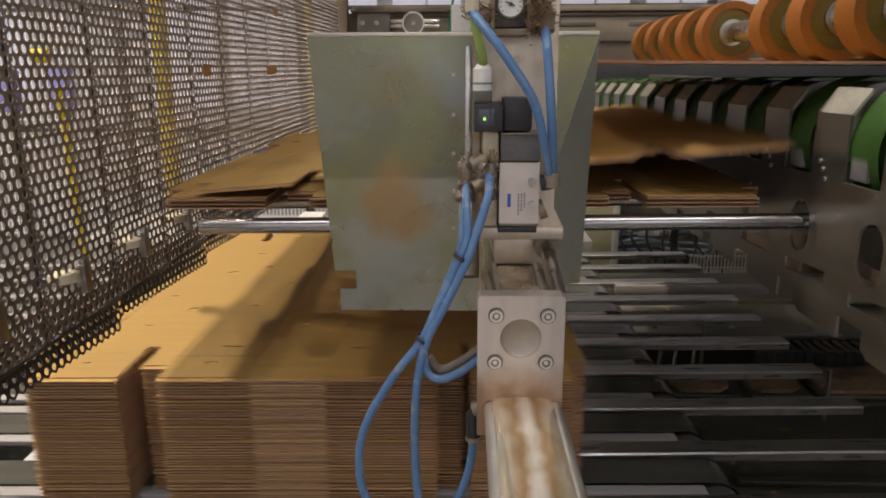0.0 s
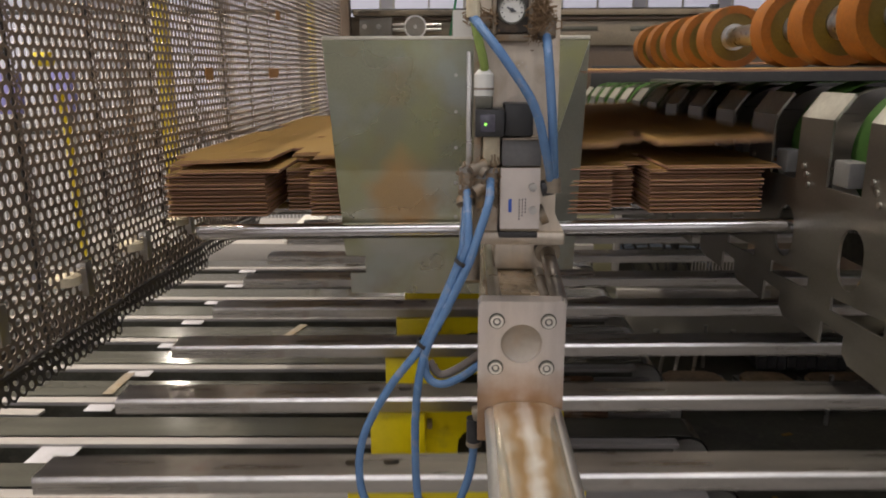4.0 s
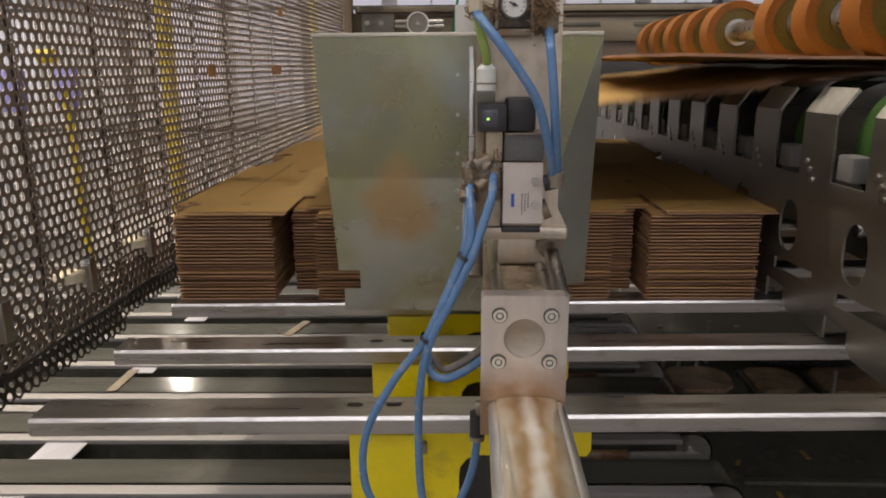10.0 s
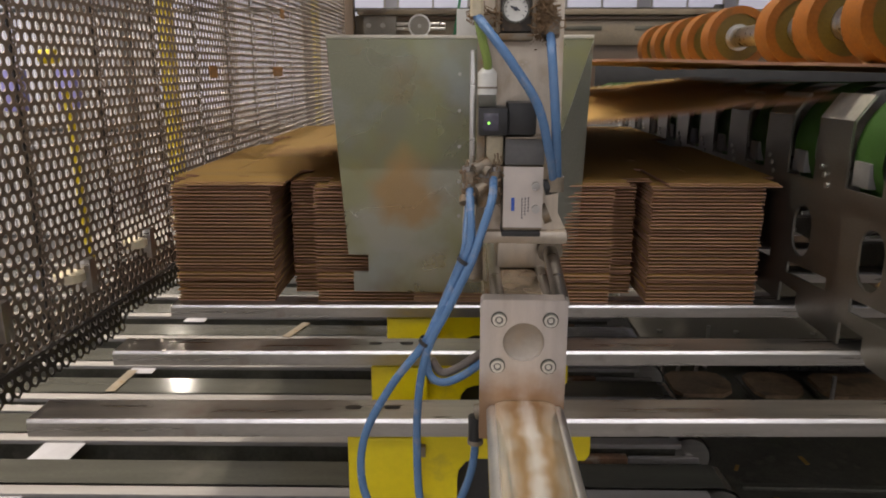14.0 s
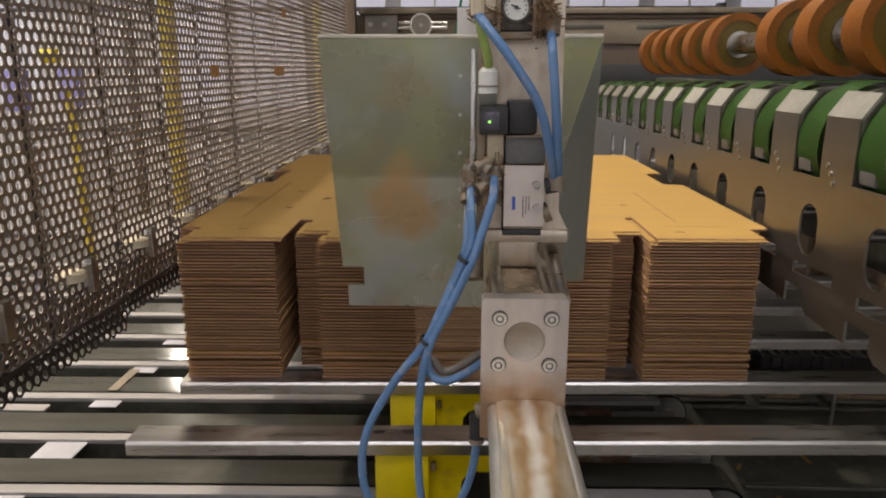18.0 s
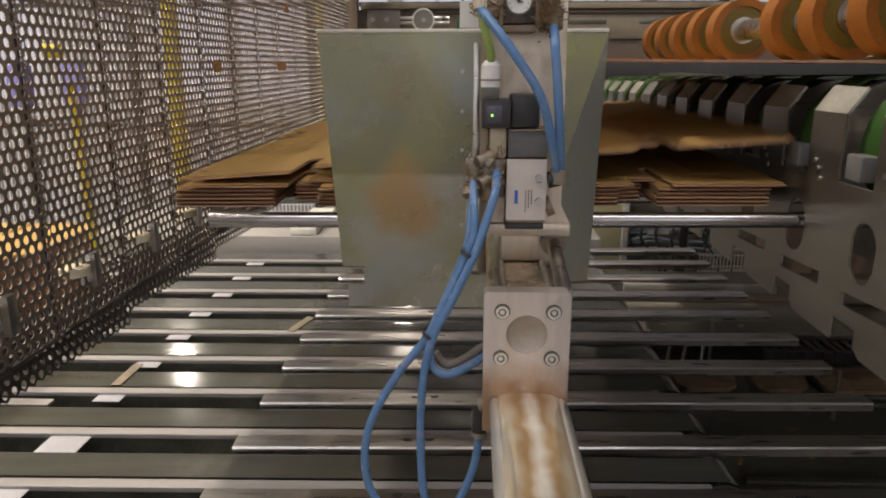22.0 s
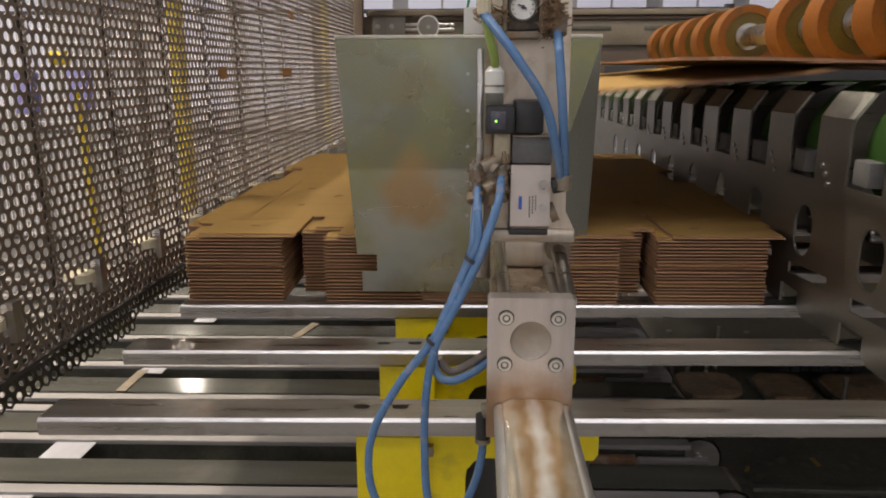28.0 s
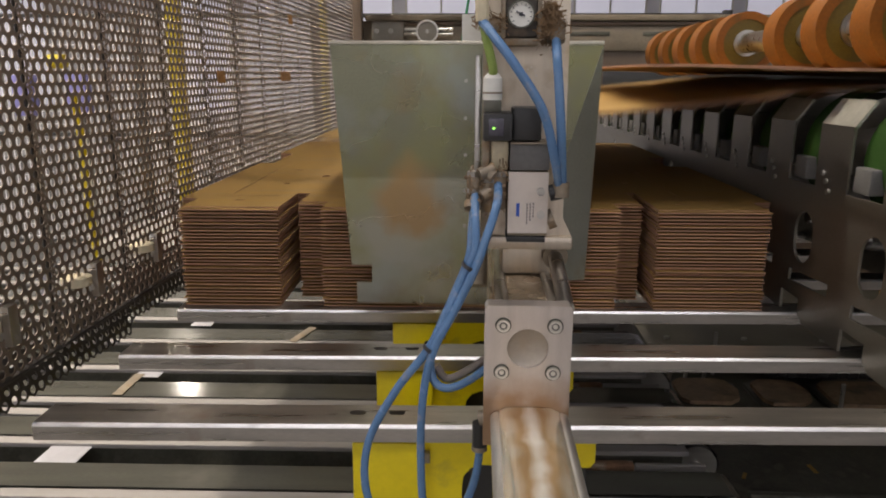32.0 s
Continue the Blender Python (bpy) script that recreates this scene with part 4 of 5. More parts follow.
def valve():
    t = thing("solenoid_valve", "dusty solenoid valve with silver label and black coil", "valve", (0, 0, 0))
    part("body", box(B(), 0.0275, 0.0605, 0.590, 0.6215, 0.7185, 0.7725, 0.0015), CAST, t)
    lab = part("label_plate", box(B(), 0.0278, 0.0602, 0.5885, 0.5899, 0.7215, 0.772), LABELW, t, "silver printed label")
    ink = B()
    for i, x in enumerate((0.043, 0.0455, 0.048)):
        z = 0.729 + 0.003 * i
        for k in range(7 - i):
            box(ink, x, x + 0.0009, 0.5880, 0.5884, z + k * 0.0026, z + k * 0.0026 + 0.0017)
    part("print_lines", ink, INK, lab)
    part("print_mark", box(B(), 0.0345, 0.0372, 0.5880, 0.5884, 0.7355, 0.7465), INKBLUE, lab)
    for x, z in ((0.054, 0.7565), (0.0545, 0.7375)):
        part("screw", rod(B(), (x, 0.584, z), (x, 0.5884, z), 0.0033, seg=14), STEEL, t)
    part("base_block", box(B(), 0.0272, 0.0592, 0.589, 0.6215, 0.7135, 0.7184, 0.0008), BLACK, t)
    part("pilot_block", box(B(), 0.0285, 0.0605, 0.588, 0.6215, 0.7735, 0.7945, 0.001), GREYP, t)
    part("pilot_lip", box(B(), 0.0285, 0.0605, 0.586, 0.6215, 0.7947, 0.7962, 0.0004), CAST, t)
    part("coil", box(B(), 0.030, 0.053, 0.586, 0.6215, 0.7975, 0.8235, 0.002), BLACK, t)
    pl = part("plug", box(B(), 0.0065, 0.0298, 0.580, 0.6215, 0.7975, 0.8195, 0.0015), BLACK, t, "black cable plug with smoky window")
    part("plug_frame", box(B(), 0.0105, 0.0225, 0.5788, 0.5799, 0.8015, 0.8155, 0.0004), SMOKE, pl)
    part("led", rod(B(), (0.0148, 0.5783, 0.8078), (0.0148, 0.5788, 0.8078), 0.0010, seg=12), LED, pl, "small lit green lamp")
    part("plug_neck", box(B(), 0.0065, 0.0205, 0.585, 0.610, 0.8197, 0.829, 0.001), DARKMETAL, t)
    cap = rod(B(), (0.0135, 0.598, 0.8292), (0.0135, 0.598, 0.846), 0.0078, seg=20)
    rod(cap, (0.0135, 0.598, 0.846), (0.0135, 0.598, 0.850), 0.0078, 0.0045, seg=20)
    part("cable_gland", cap, WHITEP, t, "white cable gland")
    part("gland_ring", rod(B(), (0.0135, 0.598, 0.834), (0.0135, 0.598, 0.8355), 0.0083, seg=20), CAST, t)
    part("air_block", box(B(), 0.0135, 0.0275, 0.594, 0.6215, 0.7725, 0.797, 0.002), TUBE_CREAM, t)
    for x, z in ((0.0, 0.762), (0.0195, 0.762), (0.0, 0.748), (0.0125, 0.757), (0.0125, 0.745)):
        f = part("air_fitting", rod(B(), (x, 0.592, z + 0.006), (x, 0.592, z - 0.006), 0.0062, seg=14), CAST, t, "brass push-in fitting")
        part("fitting_nut", rod(B(), (x, 0.592, z + 0.0062), (x, 0.592, z + 0.010), 0.0068, seg=6), STEEL, f)
    rnd = random.Random(8)
    fz = B()
    for k in range(420):
        a = Vector((rnd.uniform(-0.006, 0.026), rnd.gauss(0.590, 0.003), rnd.gauss(0.760, 0.009)))
        d = Vector((rnd.gauss(0, 1), rnd.gauss(0, 1), rnd.gauss(0, 1))).normalized() * rnd.uniform(0.002, 0.006)
        rod(fz, a, a + d, rnd.choice((0.0003, 0.0005, 0.0008)), seg=4)
    tagged(part("paper_dust", fz, mat("matted_dust", (0.24, 0.165, 0.10), 0.95, 0, 0.5, 90, 0), t, "matted brown paper dust"), kind="stuff")
    for x, z, dx in ((0.004, 0.770, 0.012), (0.016, 0.768, -0.008), (0.006, 0.752, 0.010), (-0.003, 0.742, 0.0)):
        part("elbow_fitting", rod(B(), (x, 0.586, z), (x + dx, 0.590, z + 0.005), 0.0052, seg=12), CAST, t)
    part("fitting_manifold", box(B(), -0.004, 0.0272, 0.600, 0.6215, 0.738, 0.774, 0.003), CAST, t)
    el = part("elbow_fitting", rod(B(), (0.0615, 0.592, 0.7545), (0.071, 0.592, 0.7565), 0.0068, seg=14), BLACK, t)
    part("elbow_collar", rod(B(), (0.0705, 0.590, 0.752), (0.0705, 0.590, 0.764), 0.0068, seg=14), CAST, el)
    part("exhaust_silencer", rod(B(), (0.0606, 0.60, 0.730), (0.0665, 0.60, 0.7325), 0.0085, seg=14), CAST, t)
    return t


valve()


def regulator():
    t = thing("pressure_regulator", "dusty pressure regulator with small round gauge", "gauge", (0, 0, 0))
    part("housing", box(B(), 0.0215, 0.0475, 0.594, 0.6215, 0.8775, 0.925, 0.0015), DUSTY_BLACK, t)
    for x in (0.0195, 0.0475):
        part("frame_side", box(B(), x, x + 0.0032, 0.592, 0.6215, 0.8765, 0.93, 0.0008), CAST, t)
    g = part("gauge_dial", rod(B(), (0.0345, 0.5905, 0.8945), (0.0345, 0.5939, 0.8945), 0.0096, seg=28), WHITEP, t, "white gauge dial")
    part("gauge_rim", ring_profile(B(), 0.0345, 0.8945, 0.589, 0.5939, 0.0108, 0.0094, 28), DARKMETAL, g)
    nd = B()
    rod(nd, (0.0305, 0.5898, 0.8965), (0.0375, 0.5898, 0.8933), 0.0006, seg=6)
    rod(nd, (0.0345, 0.5895, 0.8945), (0.0345, 0.5904, 0.8945), 0.0016, seg=10)
    part("needle", nd, INK, g)
    tk = B()
    for k in range(11):
        a = math.radians(-40 + 26 * k)
        c, s = math.cos(a), math.sin(a)
        rod(tk, (0.0345 + c * 0.0070, 0.5902, 0.8945 + s * 0.0070), (0.0345 + c * 0.0085, 0.5902, 0.8945 + s * 0.0085), 0.0003, seg=4)
    part("dial_ticks", tk, INK, g)
    part("base", box(B(), 0.0215, 0.049, 0.594, 0.6215, 0.871, 0.8770, 0.0015), CAST, t)
    part("inlet_fitting", rod(B(), (0.0055, 0.590, 0.885), (0.0195, 0.600, 0.888), 0.0055, seg=14), CAST, t)
    part("outlet_fitting", rod(B(), (0.0508, 0.602, 0.886), (0.0625, 0.600, 0.886), 0.008, seg=14), CAST, t)
    part("outlet_elbow", rod(B(), (0.0625, 0.600, 0.889), (0.0625, 0.596, 0.874), 0.0072, seg=14), CAST, t)
    part("tag", box(B(), -0.012, 0.004, 0.622, 0.6225, 0.876, 0.897), WHITEP, t, "white tag")
    random.seed(5)
    fz = B()
    for k in range(1500):
        a = Vector((random.gauss(0.0575, 0.0042), random.gauss(0.597, 0.004), random.gauss(0.888, 0.0062)))
        d = Vector((random.gauss(0, 1), random.gauss(0, 1), random.gauss(0, 1))).normalized() * random.uniform(0.003, 0.008)
        rod(fz, a, a + d, random.choice((0.0002, 0.0003, 0.0005)), seg=4)
    for k in range(160):
        a = Vector((random.uniform(-0.002, 0.024), random.gauss(0.594, 0.003), random.gauss(0.888, 0.0035)))
        d = Vector((random.gauss(0, 1), random.gauss(0, 1), random.gauss(0, 1))).normalized() * random.uniform(0.003, 0.007)
        rod(fz, a, a + d, random.choice((0.0003, 0.0006)), seg=4)
    tagged(part("paper_dust", fz, mat("matted_dust", (0.22, 0.14, 0.075), 0.95, 0, 0.5, 90, 0), t, "matted brown paper dust"), kind="stuff")
    return t


regulator()


EARTH = mat("green_wire", (0.04, 0.22, 0.10), 0.4, 0, 0.2)


def hoses():
    for pts, m, r, nm, lb in (
        ([(0.0045, 0.588, 0.889), (0.012, 0.575, 0.879), (0.0305, 0.562, 0.8545), (0.0515, 0.562, 0.822), (0.0625, 0.572, 0.785), (0.0685, 0.588, 0.762)], TUBE_BLUE, 0.0037, "air_hose", "blue plastic air hose from regulator to valve"),
        ([(0.0625, 0.596, 0.876), (0.0615, 0.572, 0.862), (0.065, 0.566, 0.82), (0.0685, 0.575, 0.785), (0.0715, 0.590, 0.762)], TUBE_BLUE, 0.0037, "air_hose", "blue plastic air hose from regulator to valve"),
        ([(0.0, 0.592, 0.757), (0.001, 0.575, 0.738), (0.0015, 0.562, 0.715), (-0.004, 0.560, 0.700), (-0.0195, 0.558, 0.664), (-0.036, 0.556, 0.630), (-0.062, 0.558, 0.594), (-0.086, 0.560, 0.548), (-0.0915, 0.560, 0.508), (-0.083, 0.560, 0.475), (-0.055, 0.565, 0.44)], TUBE_BLUE, 0.0035, "air_hose", "blue plastic air hose hanging in a loop"),
        ([(0.0195, 0.612, 0.768), (0.0195, 0.592, 0.764), (0.018, 0.570, 0.748), (0.0095, 0.560, 0.722), (0.002, 0.556, 0.700), (-0.0146, 0.555, 0.664), (-0.0315, 0.553, 0.630), (-0.040, 0.556, 0.590), (-0.0427, 0.560, 0.535), (-0.039, 0.560, 0.475), (-0.02, 0.565, 0.42)], TUBE_BLUE, 0.0035, "air_hose", "blue plastic air hose hanging in a loop"),
        ([(0.0, 0.592, 0.744), (-0.0015, 0.58, 0.725), (-0.004, 0.568, 0.704), (-0.018, 0.564, 0.668), (-0.0325, 0.562, 0.632), (-0.033, 0.560, 0.605), (-0.022, 0.558, 0.5955), (-0.004, 0.562, 0.600), (0.020, 0.575, 0.613)], TUBE_BLUE, 0.0035, "air_hose", "blue plastic air hose turning under the block"),
        ([(-0.030, 0.566, 0.612), (-0.021, 0.566, 0.6005), (-0.004, 0.570, 0.606), (0.020, 0.580, 0.620)], TUBE_DUSTY, 0.0035, "air_hose", "dusty grey air hose turning under the block"),
        ([(0.0072, 0.560, 0.545), (0.0065, 0.560, 0.528), (0.002, 0.560, 0.504), (-0.009, 0.562, 0.475), (-0.03, 0.565, 0.44)], TUBE_BLUE, 0.0035, "air_hose", "blue plastic air hose leaving the cylinder port"),
        ([(-0.003, 0.61, 0.95), (0.001, 0.60, 0.91), (0.0075, 0.590, 0.878), (0.013, 0.592, 0.856), (0.0135, 0.598, 0.848)], TUBE_GREEN, 0.0036, "valve_cable", "yellow-green cable running into the valve plug"),
        ([(0.006, 0.60, 0.95), (0.004, 0.59, 0.915), (0.0045, 0.588, 0.889)], TUBE_CREAM, 0.0055, "supply_hose", "cream supply hose to the regulator"),
        ([(-0.05, 3.66, 1.20), (-0.065, 3.66, 1.10), (-0.08, 3.66, 1.0), (-0.07, 3.68, 0.9)], EARTH, 0.007, "earth_wire", "thin green earth wire"),
    ):
        solo(nm, hose(B(), pts, r), m, lb, "hose")
    pt = thing("port_fitting", "dusty swivel air fitting on the cylinder", "fitting", (0, 0, 0))
    part("nut", rod(B(), (0.0072, 0.556, 0.566), (0.0072, 0.556, 0.545), 0.0062, seg=16), BLACK, pt)
    part("collar", rod(B(), (0.0072, 0.556, 0.5448), (0.0072, 0.556, 0.541), 0.0066, seg=16), CAST, pt)
    part("elbow", rod(B(), (0.0072, 0.552, 0.572), (0.018, 0.550, 0.575), 0.0065, seg=16), CAST, pt)
    for at, d, r in (((-0.0035, 0.561, 0.700), (0.35, 0.0, 0.6), 0.0088), ((-0.0345, 0.558, 0.631), (0.35, 0.0, 0.6), 0.0085)):
        a = Vector(at)
        q = Vector(d).normalized()
        bm = B()
        bmesh.ops.create_cone(bm, cap_ends=False, segments=20, radius1=r, radius2=r, depth=0.0035, matrix=Matrix.Translation(a) @ q.to_track_quat("Z", "Y").to_matrix().to_4x4() @ Matrix.Diagonal((1.0, 0.72, 1, 1)))
        solo("cable_tie", bm, BLACK, "black cable tie round the blue hoses", "cable tie")


hoses()


# ---- lower machine frame on the feed side ----
TRAY = thing("drip_tray", "oily dark steel tray with paper dust beside the belts", "tray", (0, 0, 0))
part("tray_floor", box(B(), 0.61, 1.88, 0.3, 3.4, -0.17, -0.13, 0.004), DARKMETAL, TRAY)
part("tray_rim", box(B(), 0.605, 0.6098, 0.3, 3.4, -0.17, -0.115, 0.001), PAINT_GREY, TRAY)
for y in (1.12, 1.56, 1.98, 2.9):
    part("tray_rib", box(B(), 0.66, 1.86, y, y + 0.02, -0.1298, -0.118, 0.003), DARKMETAL, TRAY)
COVER = thing("side_cover", "grey sheet steel cover bolted beside the belts", "machine frame", (0, 0, 0))
part("sheet", box(B(), 0.60, 1.32, 2.40, 2.72, -0.075, -0.060, 0.004), PAINT_GREY, COVER)
part("folded_edge", box(B(), 0.60, 1.32, 2.7205, 2.752, -0.090, -0.045, 0.003), PAINT_TAN, COVER, "brown-grey folded edge")
for x in (0.68, 0.95, 1.22):
    part("bolt", rod(B(), (x, 2.45, -0.060), (x, 2.45, -0.052), 0.010, seg=6), STEEL, COVER)
for x in (0.66, 1.26):
    part("foot", box(B(), x - 0.02, x + 0.02, 2.50, 2.54, -0.130, -0.0752, 0.002), PAINT_GREY, COVER)


def cover_boards():
    t = thing("chute_plates", "worn brown plates on curved dark supports", "machine frame", (0, 0, 0))
    for x0, x1 in ((0.63, 0.82), (0.875, 1.035), (1.08, 1.40)):
        pad = prism(B(), [(x0 + 0.02, 2.03), (x1 - 0.05, 2.03), (x1 - 0.015, 2.06), (x1, 2.12), (x1 - 0.02, 2.185), (x1 - 0.05, 2.20), (x0 + 0.03, 2.20), (x0, 2.17), (x0, 2.06)], 0.012, Matrix.Translation((0, 0, -0.112)))
        part("chute_plate", pad, KRAFT_FIXED, t)
        part("support", box(B(), x0 - 0.01, x1 + 0.01, 2.02, 2.205, -0.131, -0.113, 0.006), DARKMETAL, t)
    return t


KRAFT_FIXED = mat("worn_brown_plate", (0.31, 0.21, 0.125), 0.6, 0, 0.45, 9, 0.2, 60, stain=(0.15, 0.105, 0.07), stain_at=0.55, stain_scale=11)
cover_boards()


def drag_chain():
    t = thing("drag_chain", "black plastic cable drag chain beside the belts", "chain", (0, 0, 0))
    link_me = mesh_of("chain_link", prism(B(), [(0, 0), (0.13, 0), (0.13, 0.045), (0.115, 0.045), (0.115, 0.012), (0.015, 0.012), (0.015, 0.045), (0, 0.045)], 0.029, Matrix(((0, 0, 1, 0), (1, 0, 0, 0), (0, 1, 0, 0), (0, 0, 0, 1)))), BLACK)
    bar_me = mesh_of("cross_bar", box(B(), 0.006, 0.022, 0.0155, 0.1145, 0.036, 0.042, 0.002), DUSTY_BLACK)
    for k in range(13):
        for nm, me in (("chain_link", link_me), ("cross_bar", bar_me)):
            o = part(nm, me, None, t)
            o.location = (0.95 + 0.032 * k, 2.225, -0.105 + 0.003 * (k % 2))
    return t


drag_chain()
for x in (0.64, 0.69, 0.75):
    solo("brace", rod(B(), (x, 2.24, -0.128), (x + 0.05, 2.36, -0.06), 0.006), STEEL, "slim slanted steel brace on the tray", "brace")
solo("pale_rail", box(B(), 0.60, 1.20, 2.755, 2.785, -0.035, 0.0, 0.004), STRIP, "pale worn rail beside the belt ends", "machine frame")
for x, y in ((1.02, 1.9), (1.16, 1.6), (0.80, 2.30)):
    solo("guide_pin", rod(B(), (x, y, -0.13), (x, y, 0.02), 0.006), STEEL, "thin upright steel pin on the tray", "pin")


def scraps():
    rnd = random.Random(4)
    for k in range(26):
        x, y = rnd.uniform(0.65, 1.3), rnd.uniform(0.75, 2.2)
        b = box(B(), -rnd.uniform(0.006, 0.02), rnd.uniform(0.006, 0.03), -0.004, rnd.uniform(0.002, 0.008), 0, 0.002)
        ob = solo("paper_scrap", b, KRAFT if k % 3 else LABELW, "small torn paper scrap on the oily tray", "scrap", group="paper scraps")
        ob.matrix_world = pose(x, y, -0.129, 0, 0, rnd.uniform(0, 180))


scraps()


HOSE_GREY = mat("pale_blue_grey_hose", (0.20, 0.24, 0.30), 0.45, 0, 0.2, 20, 0.03, 200)
OLIVE = mat("olive_grey_paint", (0.30, 0.28, 0.17), 0.5, 0, 0.15, 5, 0.05, 120)


def far_rack():
    t = thing("cable_rack", "far steel rack with hanging dark cables and pale hoses", "rack", (0, 0, 0))
    part("side_panel", box(B(), 0.40, 0.955, 4.60, 4.64, -0.75, 0.24, 0.006), OLIVE, t, "olive-grey painted side panel")
    part("upright", box(B(), 0.957, 1.0, 4.58, 4.66, -0.75, 0.24, 0.004), STRIP, t, "pale upright post")
    part("back_panel", box(B(), 1.0, 2.1, 4.80, 4.83, -0.75, 0.24, 0.006), DARKMETAL, t, "dark back panel")
    part("upright", box(B(), 1.34, 1.385, 4.60, 4.66, -0.75, 0.1, 0.004), BLACK, t)
    for z in (-0.36, -0.50, -0.62):
        part("shelf_rail", box(B(), 1.0, 1.9, 4.66, 4.70, z, z + 0.022, 0.003), PAINT_GREY, t)
    rnd = random.Random(3)
    for k in range(9):
        z = -0.17 - 0.022 * k + rnd.uniform(-0.01, 0.01)
        x1 = rnd.uniform(1.38, 1.60)
        part("hose", hose(B(), [(1.01, 4.62 + 0.012 * (k % 4), z - 0.02), (1.14, 4.60, z + rnd.uniform(-0.01, 0.02)), (1.28, 4.61, z + rnd.uniform(-0.03, 0.01)), (x1, 4.64, z - rnd.uniform(0.0, 0.05)), (x1 + 0.05, 4.70, z - 0.12)], rnd.choice((0.008, 0.011))), HOSE_GREY if k % 3 else BLACK, t)
    for k in range(8):
        x = 1.04 + 0.085 * k + rnd.uniform(-0.02, 0.02)
        part("cable", hose(B(), [(x, 4.59, -0.10), (x + rnd.uniform(-0.08, 0.04), 4.57, -0.24), (x + rnd.uniform(-0.02, 0.10), 4.58, -0.42), (x + rnd.uniform(0.0, 0.1), 4.62, -0.62)], rnd.choice((0.006, 0.009))), BLACK, t)
    grid = B()
    for k in range(17):
        x = 1.46 + 0.022 * k
        box(grid, x, x + 0.006, 4.555, 4.561, -0.66, -0.34)
    for k in range(5):
        z = -0.655 + 0.075 * k
        box(grid, 1.45, 1.83, 4.549, 4.555, z, z + 0.006)
    part("wire_front", grid, STRIP, t, "pale wire grid")
    part("label_card", box(B(), 1.12, 1.26, 4.585, 4.588, -0.225, -0.195), STRIP, t, "pale strip")
    return t


far_rack()


# ---- wire fence behind the machine ----
def fence():
    t = thing("wire_fence", "pale grey wire mesh fence on black posts", "fence", (0, 5.6, 0))
    for x in (-6.8, -5.4, -4.0, -2.6, -1.22, 0.35, 1.8):
        part("post", box(B(), x - 0.03, x + 0.03, -0.03, 0.03, -0.75, 1.3, 0.004), BLACK, t)
    for z in (-0.5, 0.36, 1.25):
        part("rail", box(B(), -6.8, 1.8, -0.015, 0.015, z, z + 0.03, 0.003), BLACK, t)
    w = B()
    for k in range(292):
        x = -6.8 + 0.0295 * k
        box(w, x, x + 0.005, -0.004, 0.002, -0.5, 1.25)
    for k in range(18):
        z = -0.45 + 0.1 * k
        box(w, -6.8, 1.8, 0.003, 0.008, z, z + 0.005)
    tagged(part("wire_net", w, HALLWALL, t), kind="stuff")
    return t


fence()

# ---- behind the guard: what shows through its openings ----
for x, z in ((-3.14, 0.83), (-2.76, 0.85)):
    CAB = thing("control_pillar", "slim blue painted control pillar behind the guard", "cabinet", (x, 5.0, -0.75))
    part("stand", box(B(), -0.02, 0.02, 0.0, 0.05, 0.0, 1.30, 0.004), PAINT_GREY, CAB)
    part("box", box(B(), -0.07, 0.07, -0.05, 0.05, 1.301, 0.75 + z, 0.01), BLUEP, CAB, "blue painted box")
# glowing panes added to the west wall, to brighten what lies behind the guard
HALL_GLOW = mat("hall_fill_glow", (0.88, 0.86, 1.0), 0.5, 0, 0.05, emit=0.33)
for k in range(4):
    t = thing("hall_window", "glowing pane added on the hall wall to brighten the hall", "window", (-8.98, 1.0 + 4.2 * k, 0))
    part("pane", box(B(), 0, 0.02, -1.6, 1.6, 0.2, 3.6, 0.004), HALL_GLOW, t)
    part("window_frame", box(B(), 0.021, 0.05, -0.04, 0.04, 0.2, 3.6, 0.004), PAINT_GREY, t)


# unseen glowing panes added behind the camera, as fill and for reflections
SOUTH_GLOW = mat("south_fill_glow", (0.90, 0.90, 0.94), 0.5, 0, 0.05, emit=0.98)
for x in (-6.4, -3.2, 0.0, 3.2, 6.4):
    t = thing("hall_window", "glowing pane added on the hall wall to brighten the hall", "window", (x, -5.98, 0))
    part("pane", box(B(), -1.1, 1.1, 0.0, 0.02, 1.3, 4.4, 0.004), SOUTH_GLOW, t)
    for dx in (-1.12, 0.0, 1.12):
        part("window_frame", box(B(), dx - 0.03, dx + 0.03, 0.021, 0.05, 1.3, 4.4, 0.004), PAINT_GREY, t)
# glowing panes added to the north wall, to brighten the far hall and belts
for x in (-7.6, -5.4, -3.2, -1.0, 1.2, 3.4, 5.6, 7.8):
    t = thing("hall_window", "glowing pane added on the hall wall to brighten the hall", "window", (x, 19.98, 0))
    part("pane", box(B(), -0.9, 0.9, -0.02, 0, -0.2, 4.2, 0.004), HALL_GLOW, t)
    for dx in (-0.92, 0.0, 0.92):
        part("window_frame", box(B(), dx - 0.03, dx + 0.03, -0.05, -0.021, -0.2, 4.2, 0.004), WHITEP, t)


def infeed_table():
    t = thing("infeed_table", "grey steel table under the waiting boxes", "table", (5.2, YC, 0))
    part("tabletop", box(B(), -0.6, 0.6, -0.7, 0.7, 0.41, 0.45, 0.004), PAINT_GREY, t)
    for x in (-0.52, 0.52):
        for y in (-0.62, 0.62):
            part("leg", box(B(), x - 0.03, x + 0.03, y - 0.03, y + 0.03, -0.75, 0.41, 0.003), PAINT_GREY, t)


# ---- folded boxes ----
WID, DEP = RIGHT - LEFT, 1.29
XC, YC = (LEFT + RIGHT) / 2, FRONT + DEP / 2


